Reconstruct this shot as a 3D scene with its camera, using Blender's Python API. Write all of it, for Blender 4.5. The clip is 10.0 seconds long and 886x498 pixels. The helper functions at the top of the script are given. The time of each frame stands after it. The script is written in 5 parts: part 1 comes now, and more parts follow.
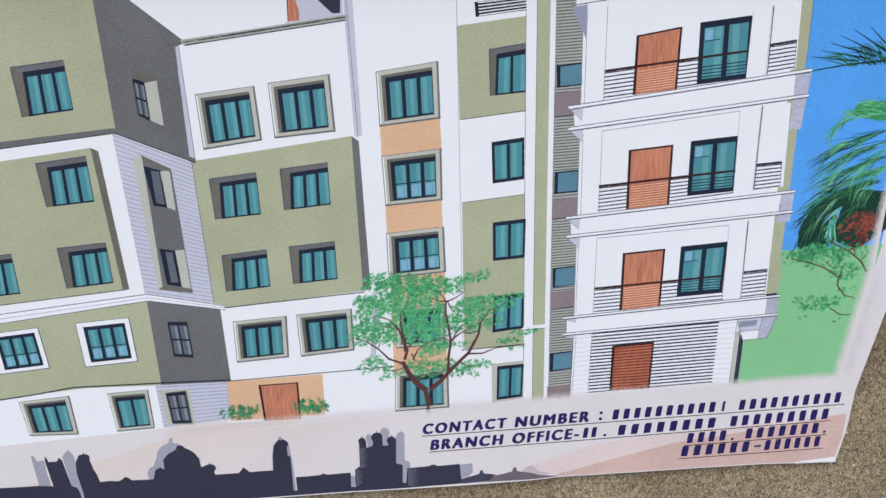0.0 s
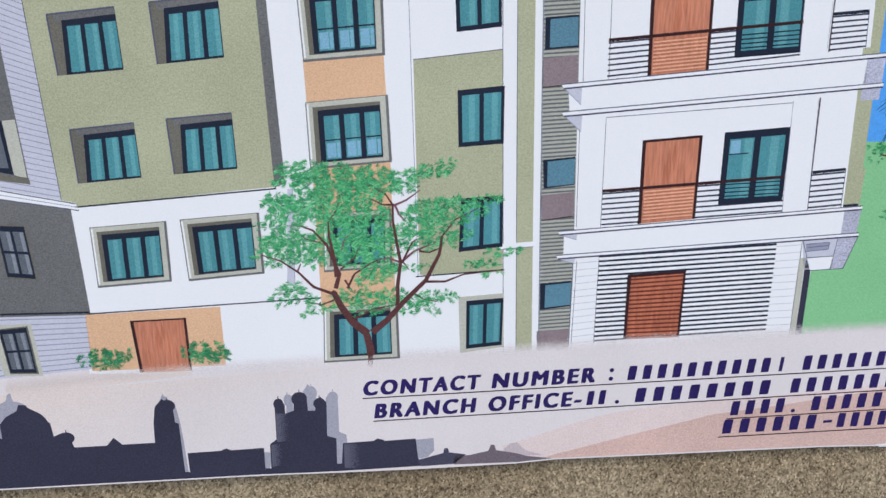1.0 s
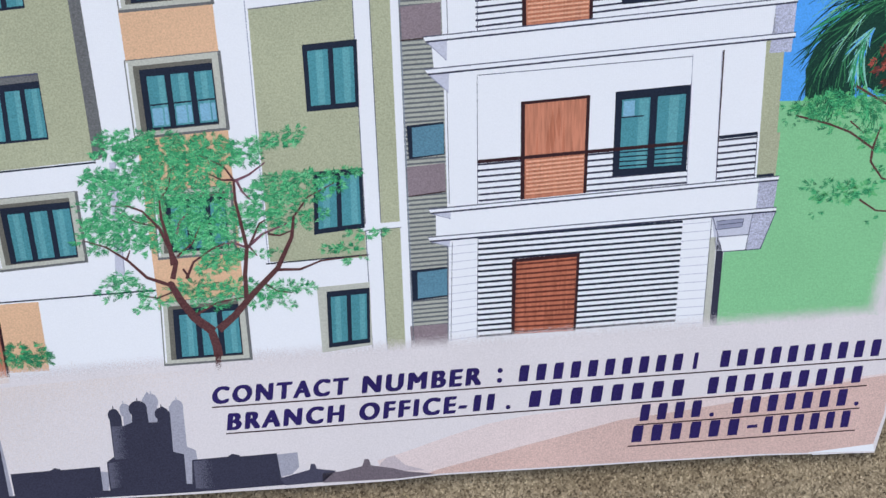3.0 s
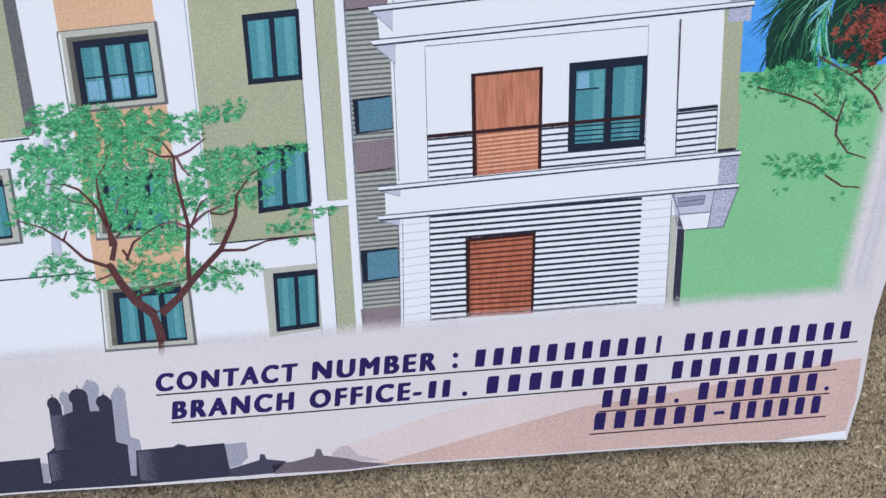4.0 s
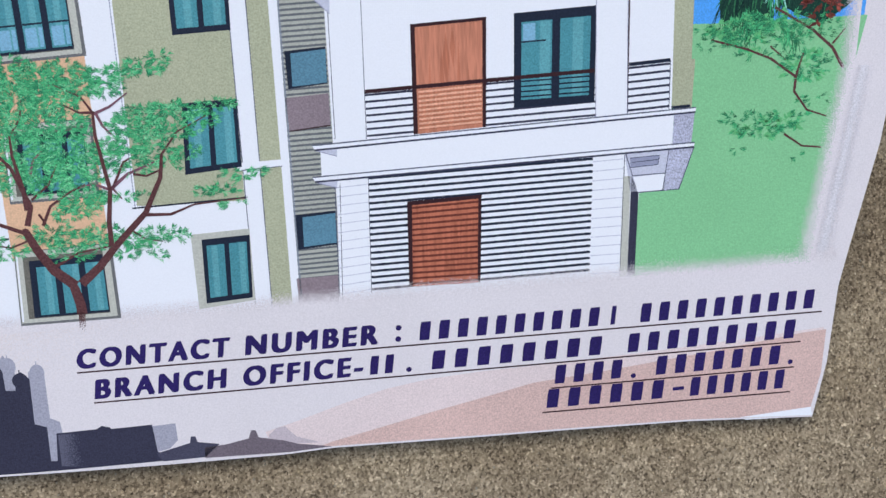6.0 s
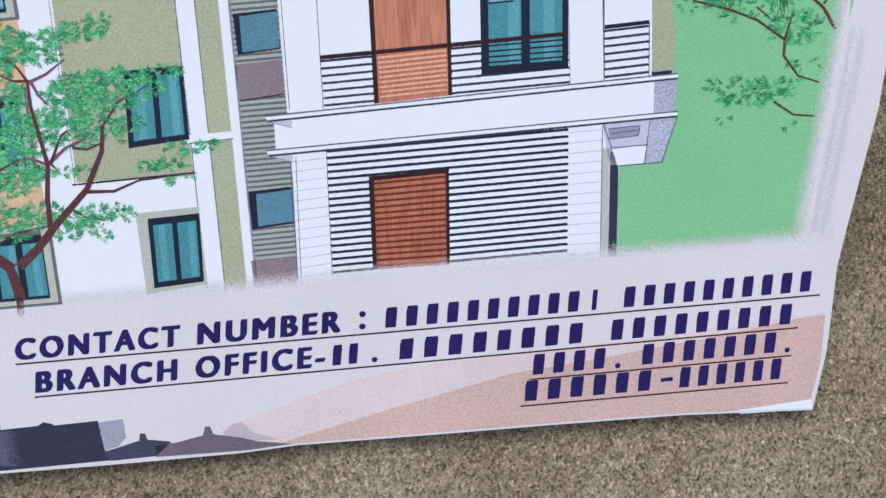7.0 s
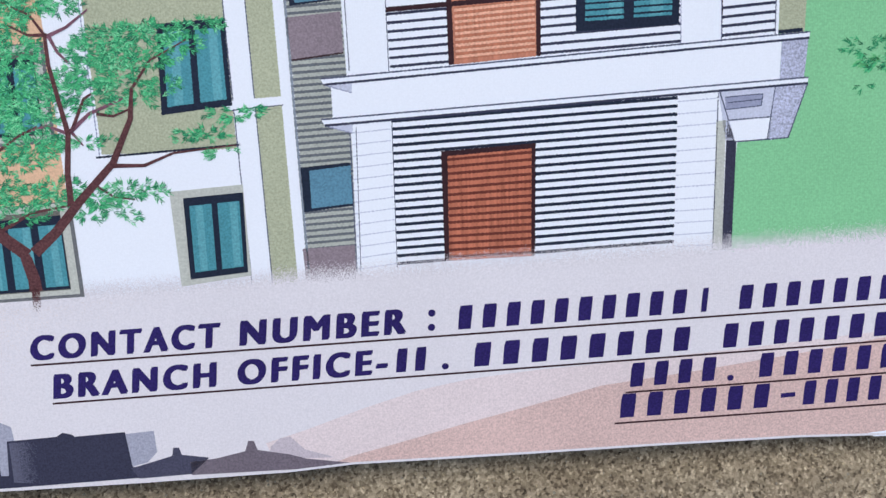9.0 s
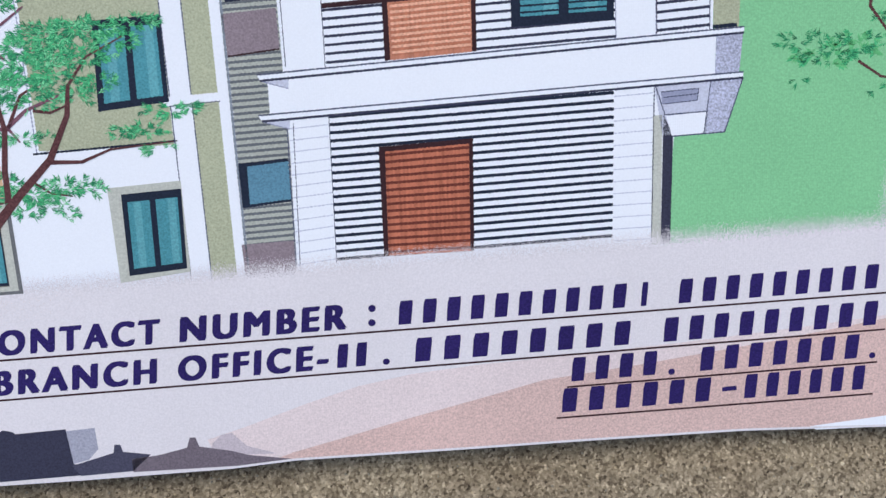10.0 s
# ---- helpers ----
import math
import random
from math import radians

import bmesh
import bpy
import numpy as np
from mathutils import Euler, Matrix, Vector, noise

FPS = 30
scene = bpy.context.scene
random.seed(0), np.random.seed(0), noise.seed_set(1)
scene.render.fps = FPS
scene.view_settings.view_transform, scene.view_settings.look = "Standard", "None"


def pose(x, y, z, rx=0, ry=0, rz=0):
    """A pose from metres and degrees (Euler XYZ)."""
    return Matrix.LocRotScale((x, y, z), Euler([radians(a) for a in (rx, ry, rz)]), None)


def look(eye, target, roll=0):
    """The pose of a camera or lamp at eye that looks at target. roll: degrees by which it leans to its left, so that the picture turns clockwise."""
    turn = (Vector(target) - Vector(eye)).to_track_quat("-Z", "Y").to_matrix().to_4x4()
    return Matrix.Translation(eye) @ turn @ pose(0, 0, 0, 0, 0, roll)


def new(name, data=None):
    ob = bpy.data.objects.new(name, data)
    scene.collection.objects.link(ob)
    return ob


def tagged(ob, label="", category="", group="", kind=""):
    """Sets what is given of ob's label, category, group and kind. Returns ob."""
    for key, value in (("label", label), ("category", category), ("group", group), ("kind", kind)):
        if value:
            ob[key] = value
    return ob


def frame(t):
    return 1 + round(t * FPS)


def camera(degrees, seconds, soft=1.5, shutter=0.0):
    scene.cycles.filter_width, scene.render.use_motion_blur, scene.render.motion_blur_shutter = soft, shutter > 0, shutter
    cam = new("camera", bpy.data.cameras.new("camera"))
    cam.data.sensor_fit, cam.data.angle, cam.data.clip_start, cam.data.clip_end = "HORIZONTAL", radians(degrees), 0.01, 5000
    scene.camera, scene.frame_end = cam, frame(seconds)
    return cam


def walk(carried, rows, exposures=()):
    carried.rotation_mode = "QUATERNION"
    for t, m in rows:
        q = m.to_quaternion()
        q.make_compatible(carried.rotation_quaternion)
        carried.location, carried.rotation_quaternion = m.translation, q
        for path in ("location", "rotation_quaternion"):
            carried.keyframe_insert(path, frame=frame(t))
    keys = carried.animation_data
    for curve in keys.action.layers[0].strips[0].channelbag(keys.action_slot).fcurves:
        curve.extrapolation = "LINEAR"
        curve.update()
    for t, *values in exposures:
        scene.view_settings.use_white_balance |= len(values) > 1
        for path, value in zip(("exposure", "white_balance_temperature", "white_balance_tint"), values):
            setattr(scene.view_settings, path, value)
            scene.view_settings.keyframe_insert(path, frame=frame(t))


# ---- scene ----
# ---- camera ----
cam = camera(39.71, 10.0, soft=1.44)
ROWS = [
    (0.0, -0.1523, 0.1560, 1.4361, 6.80, -7.39, -3.95),
    (0.1, -0.1103, 0.1476, 1.3082, 7.46, -5.96, -3.49),
    (0.2, -0.0882, 0.1575, 1.2479, 6.43, -5.30, -3.70),
    (0.3, -0.0742, 0.1438, 1.1681, 6.45, -5.07, -3.60),
    (0.4, -0.0795, 0.1291, 1.1358, 6.29, -5.54, -3.56),
    (0.5, -0.0795, 0.1097, 1.1080, 6.77, -5.78, -3.20),
    (0.8, -0.0519, 0.0991, 1.0556, 6.95, -5.99, -3.12),
    (1.0, -0.0437, 0.0885, 1.0559, 7.74, -6.16, -3.29),
    (1.2, -0.0278, 0.0922, 1.0654, 7.68, -5.79, -3.97),
    (1.5, -0.0141, 0.0793, 1.0641, 7.89, -6.29, -4.42),
    (1.8, 0.0005, 0.0645, 1.0678, 8.60, -6.63, -4.64),
    (2.0, 0.0059, 0.0631, 1.0679, 8.92, -6.36, -4.38),
    (2.2, 0.0045, 0.0634, 1.0712, 8.84, -6.18, -4.46),
    (2.5, 0.0215, 0.0614, 1.0238, 9.07, -6.07, -4.32),
    (2.7, 0.0426, 0.0609, 0.9809, 9.42, -6.24, -4.31),
    (3.8, 0.0910, 0.0322, 0.9068, 10.88, -6.01, -4.54),
    (4.0, 0.0985, 0.0299, 0.9069, 11.00, -6.13, -4.81),
    (4.2, 0.0990, 0.0297, 0.9088, 10.98, -6.04, -4.78),
    (4.5, 0.0858, 0.0266, 0.9055, 11.00, -5.91, -4.80),
    (4.8, 0.0747, 0.0317, 0.8850, 10.62, -6.03, -4.58),
    (5.0, 0.0826, 0.0272, 0.8657, 10.84, -6.32, -4.21),
    (5.2, 0.0974, 0.0372, 0.8522, 10.85, -6.97, -4.30),
    (5.5, 0.1147, 0.0133, 0.8561, 12.12, -7.11, -4.81),
    (5.7, 0.1171, 0.0027, 0.8550, 12.53, -7.28, -5.58),
    (6.8, 0.1366, -0.0340, 0.8263, 14.46, -7.55, -5.98),
    (7.0, 0.1533, -0.0373, 0.7950, 14.88, -6.61, -6.19),
    (7.2, 0.1559, -0.0358, 0.7794, 14.73, -6.24, -6.13),
    (7.5, 0.1557, -0.0332, 0.7627, 15.54, -5.79, -5.96),
    (7.8, 0.1588, -0.0235, 0.7478, 15.12, -5.72, -5.97),
    (8.0, 0.1747, -0.0246, 0.7154, 15.40, -5.25, -5.99),
    (8.2, 0.1746, -0.0180, 0.7005, 15.27, -5.26, -6.02),
    (8.5, 0.1655, -0.0158, 0.6872, 15.24, -3.86, -5.38),
    (8.8, 0.1460, -0.0185, 0.6830, 14.87, -4.35, -4.99),
    (9.0, 0.1576, -0.0157, 0.6870, 14.78, -3.90, -4.81),
    (9.2, 0.1585, -0.0163, 0.6841, 14.74, -4.78, -5.06),
    (9.5, 0.1686, -0.0216, 0.6854, 14.58, -4.24, -5.09),
    (9.8, 0.1745, -0.0237, 0.6878, 15.15, -4.98, -5.12),
    (10.0, 0.1830, -0.0277, 0.6891, 15.43, -4.25, -5.25),
]
# the phone's white balance drifts a little cooler on the way down
walk(cam, [(t, pose(x, y, z, rx, ry, rz)) for t, x, y, z, rx, ry, rz in ROWS],
     exposures=[(0.0, 0.49, 6830, 6), (1.5, 0.47, 6640, 6), (4.0, 0.475, 6490, 6), (7.0, 0.52, 6320, 7), (10.0, 0.525, 6300, 7)])

# ---- light: bright overcast sky ----
world = bpy.data.worlds.new("overcast_sky")
scene.world = world
world.use_nodes = True
wn, wl = world.node_tree.nodes, world.node_tree.links
sky = wn.new("ShaderNodeTexSky")
sky.sky_type, sky.sun_disc = "NISHITA", False
sky.sun_elevation, sky.sun_rotation = radians(72), radians(-49)
sky.dust_density, sky.air_density = 1.6, 1.0
wl.new(sky.outputs["Color"], wn["Background"].inputs["Color"])
wn["Background"].inputs["Strength"].default_value = 0.095
sun_data = bpy.data.lights.new("sun", "SUN")
sun_data.energy, sun_data.angle, sun_data.color = 1.65, radians(40), (1.0, 0.93, 0.83)
sun = new("sun", sun_data)
sun.matrix_world = look((-0.7, 0.7, 3.0), (0.0, 0.1, 0.0))


# ---- materials ----
def srgb(r, g, b):
    return tuple((c / 255 / 12.92) if c / 255 <= 0.04045 else ((c / 255 + 0.055) / 1.055) ** 2.4 for c in (r, g, b))


def node(nt, kind, **values):
    n = nt.nodes.new(kind)
    for key, value in values.items():
        n.inputs[key].default_value = value
    return n


INKS = {}


def ink(name, r, g, b, mottle=0.10, fade=False, grain=900.0, streak=False):
    """Printed vinyl: an ink colour with print grain, the weave of the backing and a satin film."""
    m = bpy.data.materials.new(name)
    m.use_nodes = True
    nt, link = m.node_tree, m.node_tree.links
    bsdf = nt.nodes["Principled BSDF"]
    bsdf.inputs["Roughness"].default_value = 0.5
    bsdf.inputs["Specular IOR Level"].default_value = 0.14
    at = nt.nodes.new("ShaderNodeTexCoord")
    geo = nt.nodes.new("ShaderNodeNewGeometry")
    fine = node(nt, "ShaderNodeTexNoise", Scale=grain, Detail=2.0, Roughness=0.6)
    broad = node(nt, "ShaderNodeTexNoise", Scale=14.0, Detail=3.0)
    if streak:
        run = nt.nodes.new("ShaderNodeVectorMath")
        run.operation = "MULTIPLY"
        run.inputs[1].default_value = (0.6, 0.05, 0.05)
        link.new(geo.outputs["Position"], run.inputs[0])
        link.new(run.outputs[0], fine.inputs["Vector"])
    else:
        link.new(geo.outputs["Position"], fine.inputs["Vector"])
    link.new(geo.outputs["Position"], broad.inputs["Vector"])
    mix = nt.nodes.new("ShaderNodeMix")
    mix.data_type, mix.blend_type = "RGBA", "MULTIPLY"
    mix.inputs[0].default_value = 1.0
    c = srgb(r, g, b)
    mix.inputs[6].default_value = (*c, 1)
    both = nt.nodes.new("ShaderNodeMath")
    both.operation = "MULTIPLY_ADD"
    link.new(fine.outputs["Fac"], both.inputs[0])
    both.inputs[1].default_value = 0.75
    scaled = nt.nodes.new("ShaderNodeMath")
    scaled.operation = "MULTIPLY"
    scaled.inputs[1].default_value = 0.25
    link.new(broad.outputs["Fac"], scaled.inputs[0])
    link.new(scaled.outputs[0], both.inputs[2])
    tone = node(nt, "ShaderNodeMapRange")
    tone.inputs["From Min"].default_value, tone.inputs["From Max"].default_value = 0.36, 0.64
    tone.inputs["To Min"].default_value, tone.inputs["To Max"].default_value = 1 - 1.6 * mottle, 1 + 1.6 * mottle
    link.new(both.outputs[0], tone.inputs["Value"])
    link.new(tone.outputs[0], mix.inputs[7])
    link.new(mix.outputs[2], bsdf.inputs["Base Color"])
    weave = nt.nodes.new("ShaderNodeTexWave")
    weave.wave_type, weave.bands_direction = "BANDS", "X"
    weave.inputs["Scale"].default_value, weave.inputs["Distortion"].default_value = 260.0, 1.5
    weft = nt.nodes.new("ShaderNodeTexWave")
    weft.wave_type, weft.bands_direction = "BANDS", "Y"
    weft.inputs["Scale"].default_value, weft.inputs["Distortion"].default_value = 260.0, 1.5
    add = nt.nodes.new("ShaderNodeMath")
    link.new(geo.outputs["Position"], weave.inputs["Vector"])
    link.new(geo.outputs["Position"], weft.inputs["Vector"])
    link.new(weave.outputs["Fac"], add.inputs[0])
    link.new(weft.outputs["Fac"], add.inputs[1])
    bump = node(nt, "ShaderNodeBump", Strength=0.06, Distance=0.0004)
    link.new(add.outputs[0], bump.inputs["Height"])
    link.new(bump.outputs["Normal"], bsdf.inputs["Normal"])
    if fade:
        clear = nt.nodes.new("ShaderNodeBsdfTransparent")
        blend = nt.nodes.new("ShaderNodeMixShader")
        part_uv = nt.nodes.new("ShaderNodeSeparateXYZ")
        link.new(at.outputs["UV"], part_uv.inputs[0])
        ramp = node(nt, "ShaderNodeMapRange")
        ramp.interpolation_type = "SMOOTHSTEP"
        ramp.inputs["From Min"].default_value, ramp.inputs["From Max"].default_value = 0.0, 1.0
        link.new(part_uv.outputs["Y"], ramp.inputs["Value"])
        cell = nt.nodes.new("ShaderNodeVectorMath")
        cell.operation = "SNAP"
        cell.inputs[1].default_value = (0.00026, 0.00024, 1.0)
        dots = nt.nodes.new("ShaderNodeTexWhiteNoise")
        link.new(geo.outputs["Position"], cell.inputs[0])
        link.new(cell.outputs[0], dots.inputs["Vector"])
        dot = nt.nodes.new("ShaderNodeMath")
        dot.operation = "GREATER_THAN"
        link.new(ramp.outputs[0], dot.inputs[0])
        link.new(dots.outputs["Value"], dot.inputs[1])
        link.new(dot.outputs[0], blend.inputs[0])
        link.new(clear.outputs[0], blend.inputs[1])
        link.new(bsdf.outputs[0], blend.inputs[2])
        link.new(blend.outputs[0], nt.nodes["Material Output"].inputs["Surface"])
    INKS[name] = m
    return m


white = ink("ink_white", 234, 236, 244, 0.014)
pale = ink("ink_pale", 220, 214, 219, 0.04)
warm_fade = ink("ink_warm_fade", 219, 207, 205, 0.06, fade=True)
pale_fade = ink("ink_pale_fade", 220, 214, 219, 0.06, fade=True)
grey_fade = ink("ink_grey_fade", 212, 209, 216, 0.10, fade=True)
lilac = ink("ink_lilac", 196, 198, 216, 0.06)
lilac_dark = ink("ink_lilac_dark", 150, 153, 178, 0.08)
olive = ink("ink_olive", 173, 176, 150, 0.11)
stone_grey = ink("ink_stone_grey", 108, 109, 112, 0.16)
taupe = ink("ink_taupe", 108, 106, 99, 0.14)
beige = ink("ink_beige", 188, 189, 181, 0.08)
peach = ink("ink_peach", 220, 180, 148, 0.08)
teal = ink("ink_teal", 78, 142, 154, 0.13)
teal_mid = ink("ink_teal_mid", 98, 160, 170, 0.12)
teal_pale = ink("ink_teal_pale", 128, 176, 204, 0.10)
glass_grey = ink("ink_glass_grey", 98, 104, 116, 0.14)
slate_grey = ink("ink_slate_grey", 132, 140, 152, 0.14)
slate_blue = ink("ink_slate_blue", 92, 134, 156, 0.12)
night = ink("ink_night", 34, 41, 58, 0.15)
umber = ink("ink_umber", 56, 34, 38, 0.15)
line_grey = ink("ink_line_grey", 84, 88, 110, 0.12)
slat_grey = ink("ink_slat_grey", 172, 174, 166, 0.10)
slat_line = ink("ink_slat_line", 100, 104, 110, 0.12)
rail_ink = ink("ink_rail", 56, 58, 78, 0.12)
lilac_grain = ink("ink_lilac_grain", 180, 182, 204, 0.22)
mauve = ink("ink_mauve", 138, 124, 132, 0.12)
timber_pale = ink("ink_timber_pale", 222, 168, 142, 0.14)
timber = ink("ink_timber", 192, 126, 102, 0.12, streak=True)
timber_dark = ink("ink_timber_dark", 180, 112, 88, 0.14, streak=True)
shutter_red = ink("ink_shutter_red", 180, 108, 84, 0.16, streak=True)
shutter_dark = ink("ink_shutter_dark", 104, 52, 44, 0.16)
lawn_mid = ink("ink_lawn_mid", 104, 184, 122, 0.1)
lawn = ink("ink_lawn", 134, 196, 146, 0.07)
azure = ink("ink_azure", 84, 160, 238, 0.10)
blush = ink("ink_blush", 208, 178, 172, 0.12)
blush_pale = ink("ink_blush_pale", 221, 205, 206, 0.07)
skyline_dark = ink("ink_skyline", 55, 55, 73, 0.14)
skyline_slate = ink("ink_skyline_slate", 72, 71, 90, 0.14)
skyline_mauve = ink("ink_skyline_mauve", 112, 102, 112, 0.12)
skyline_haze = ink("ink_skyline_haze", 192, 180, 188, 0.08)
skyline_fade = ink("ink_skyline_fade", 92, 92, 110, 0.10, fade=True)
skyline_mist = ink("ink_skyline_mist", 160, 160, 176, 0.10)
navy = ink("ink_navy", 44, 33, 92, 0.18)
bark_fade = ink("ink_bark_fade", 92, 58, 60, 0.2, fade=True)
bark = ink("ink_bark", 92, 58, 60, 0.22)
bark_plum = ink("ink_bark_plum", 122, 84, 98, 0.2)
leaf_a = ink("ink_leaf_mid", 82, 178, 120, 0.2)
leaf_b = ink("ink_leaf_light", 124, 204, 150, 0.2)
leaf_c = ink("ink_leaf_deep", 58, 144, 98, 0.2)
leaf_deep = ink("ink_leaf_dark", 44, 116, 84, 0.2)
palm_dark = ink("ink_palm_dark", 30, 62, 52, 0.2)
palm_light = ink("ink_palm_light", 118, 178, 132, 0.2)
palm_mid = ink("ink_palm_mid", 52, 112, 76, 0.2)
bloom = ink("ink_bloom", 156, 80, 70, 0.3)
bloom_dark = ink("ink_bloom_dark", 108, 58, 50, 0.25)
mint = ink("ink_mint", 128, 188, 176, 0.25)
forest = ink("ink_forest", 22, 48, 44, 0.2)


def concrete_material():
    """Worn screed: sandy grains of several tones, dark pits, broad pale and brown patches."""
    m = bpy.data.materials.new("weathered_concrete")
    m.use_nodes = True
    nt, link = m.node_tree, m.node_tree.links
    bsdf = nt.nodes["Principled BSDF"]
    bsdf.inputs["Roughness"].default_value = 0.92
    bsdf.inputs["Specular IOR Level"].default_value = 0.2
    geo = nt.nodes.new("ShaderNodeNewGeometry")
    warp = node(nt, "ShaderNodeTexNoise", Scale=500.0, Detail=2.0)
    shift = nt.nodes.new("ShaderNodeVectorMath")
    shift.operation = "MULTIPLY_ADD"
    shift.inputs[1].default_value = (0.0012, 0.0012, 0.0012)
    link.new(geo.outputs["Position"], warp.inputs["Vector"])
    link.new(warp.outputs["Color"], shift.inputs[0])
    link.new(geo.outputs["Position"], shift.inputs[2])
    sand = node(nt, "ShaderNodeTexVoronoi", Scale=620.0, Randomness=1.0)
    link.new(shift.outputs[0], sand.inputs["Vector"])
    grit = node(nt, "ShaderNodeTexNoise", Scale=520.0, Detail=6.0, Roughness=0.75)
    clump = node(nt, "ShaderNodeTexNoise", Scale=120.0, Detail=4.0, Roughness=0.6)
    cloud = node(nt, "ShaderNodeTexNoise", Scale=8.0, Detail=5.0, Roughness=0.62)
    for n in (grit, clump, cloud):
        link.new(geo.outputs["Position"], n.inputs["Vector"])
    tone = nt.nodes.new("ShaderNodeRGBToBW")
    link.new(sand.outputs["Color"], tone.inputs[0])
    total = nt.nodes.new("ShaderNodeMath")
    total.operation = "MULTIPLY_ADD"
    link.new(tone.outputs[0], total.inputs[0])
    total.inputs[1].default_value = 0.34
    rest = nt.nodes.new("ShaderNodeMath")
    rest.operation = "MULTIPLY_ADD"
    link.new(grit.outputs["Fac"], rest.inputs[0])
    rest.inputs[1].default_value = 0.45
    part_clump = nt.nodes.new("ShaderNodeMath")
    part_clump.operation = "MULTIPLY"
    part_clump.inputs[1].default_value = 0.21
    link.new(clump.outputs["Fac"], part_clump.inputs[0])
    link.new(part_clump.outputs[0], rest.inputs[2])
    link.new(rest.outputs[0], total.inputs[2])
    ramp = nt.nodes.new("ShaderNodeValToRGB")
    ramp.color_ramp.elements[0].position, ramp.color_ramp.elements[0].color = 0.30, (*srgb(50, 44, 37), 1)
    ramp.color_ramp.elements[1].position, ramp.color_ramp.elements[1].color = 0.70, (*srgb(214, 201, 178), 1)
    for at, tint in ((0.40, (108, 98, 84)), (0.50, (142, 132, 114)), (0.60, (164, 153, 135))):
        ramp.color_ramp.elements.new(at).color = (*srgb(*tint), 1)
    link.new(total.outputs[0], ramp.inputs["Fac"])
    stain = nt.nodes.new("ShaderNodeValToRGB")
    stain.color_ramp.elements[0].position, stain.color_ramp.elements[0].color = 0.34, (0.72, 0.66, 0.60, 1)
    stain.color_ramp.elements[1].position, stain.color_ramp.elements[1].color = 0.68, (1.12, 1.10, 1.06, 1)
    link.new(cloud.outputs["Fac"], stain.inputs["Fac"])
    wash = nt.nodes.new("ShaderNodeMix")
    wash.data_type, wash.blend_type = "RGBA", "MULTIPLY"
    wash.inputs[0].default_value = 1.0
    link.new(ramp.outputs["Color"], wash.inputs[6])
    link.new(stain.outputs["Color"], wash.inputs[7])
    link.new(wash.outputs[2], bsdf.inputs["Base Color"])
    bump = node(nt, "ShaderNodeBump", Strength=0.8, Distance=0.0012)
    link.new(total.outputs[0], bump.inputs["Height"])
    link.new(bump.outputs["Normal"], bsdf.inputs["Normal"])
    return m


def plain_material(name, r, g, b, rough=0.6):
    m = bpy.data.materials.new(name)
    m.use_nodes = True
    nt, link = m.node_tree, m.node_tree.links
    bsdf = nt.nodes["Principled BSDF"]
    bsdf.inputs["Roughness"].default_value = rough
    spots = node(nt, "ShaderNodeTexNoise", Scale=120.0, Detail=4.0)
    ramp = nt.nodes.new("ShaderNodeValToRGB")
    c = srgb(r, g, b)
    ramp.color_ramp.elements[0].position, ramp.color_ramp.elements[0].color = 0.3, (c[0] * 0.8, c[1] * 0.8, c[2] * 0.8, 1)
    ramp.color_ramp.elements[1].position, ramp.color_ramp.elements[1].color = 0.7, (min(1, c[0] * 1.15), min(1, c[1] * 1.15), min(1, c[2] * 1.15), 1)
    geo = nt.nodes.new("ShaderNodeNewGeometry")
    link.new(geo.outputs["Position"], spots.inputs["Vector"])
    link.new(spots.outputs["Fac"], ramp.inputs["Fac"])
    link.new(ramp.outputs["Color"], bsdf.inputs["Base Color"])
    return m


concrete = concrete_material()
vinyl_edge = plain_material("white_vinyl_edge", 232, 232, 236, 0.4)
batten_wood = plain_material("raw_timber_batten", 150, 120, 86, 0.7)
pebble_mats = [plain_material("pebble_" + n, *c, 0.8) for n, c in (("buff", (168, 152, 124)), ("brown", (92, 78, 60)), ("pale", (206, 192, 166)), ("grey", (128, 122, 108)))]

# ---- setting ----
def mesh_object(name, verts, faces, mats, parent=None, slots=None):
    me = bpy.data.meshes.new(name)
    me.from_pydata(verts, [], faces)
    for m in mats:
        me.materials.append(m)
    if slots:
        me.polygons.foreach_set("material_index", slots)
    me.update()
    ob = new(name, me)
    if parent:
        ob.parent = parent
    return ob


def unevenness(x, y):
    return 0.0012 * noise.noise(Vector((x * 9, y * 9, 0))) + 0.0006 * noise.noise(Vector((x * 40, y * 40, 3)))


# one ground sheet: finely uneven in the middle, plain out to the horizon
cx, cy = list(np.linspace(-1.0, 1.0, 240)), list(np.linspace(-0.6, 1.1, 200))
gx = [-400, -60, -8, -2] + cx + [2, 8, 60, 400]
gy = [-400, -60, -8, -2] + cy + [2, 8, 60, 400]
ground_verts = [(x, y, unevenness(x, y) if abs(x) < 1.5 and abs(y) < 1.5 else 0.0) for y in gy for x in gx]
ground_faces = [(j * len(gx) + i, j * len(gx) + i + 1, (j + 1) * len(gx) + i + 1, (j + 1) * len(gx) + i) for j in range(len(gy) - 1) for i in range(len(gx) - 1)]
ground = tagged(mesh_object("ground", ground_verts, ground_faces, [concrete]), "weathered grey-brown concrete ground with coarse sandy grit", "ground", kind="structure")

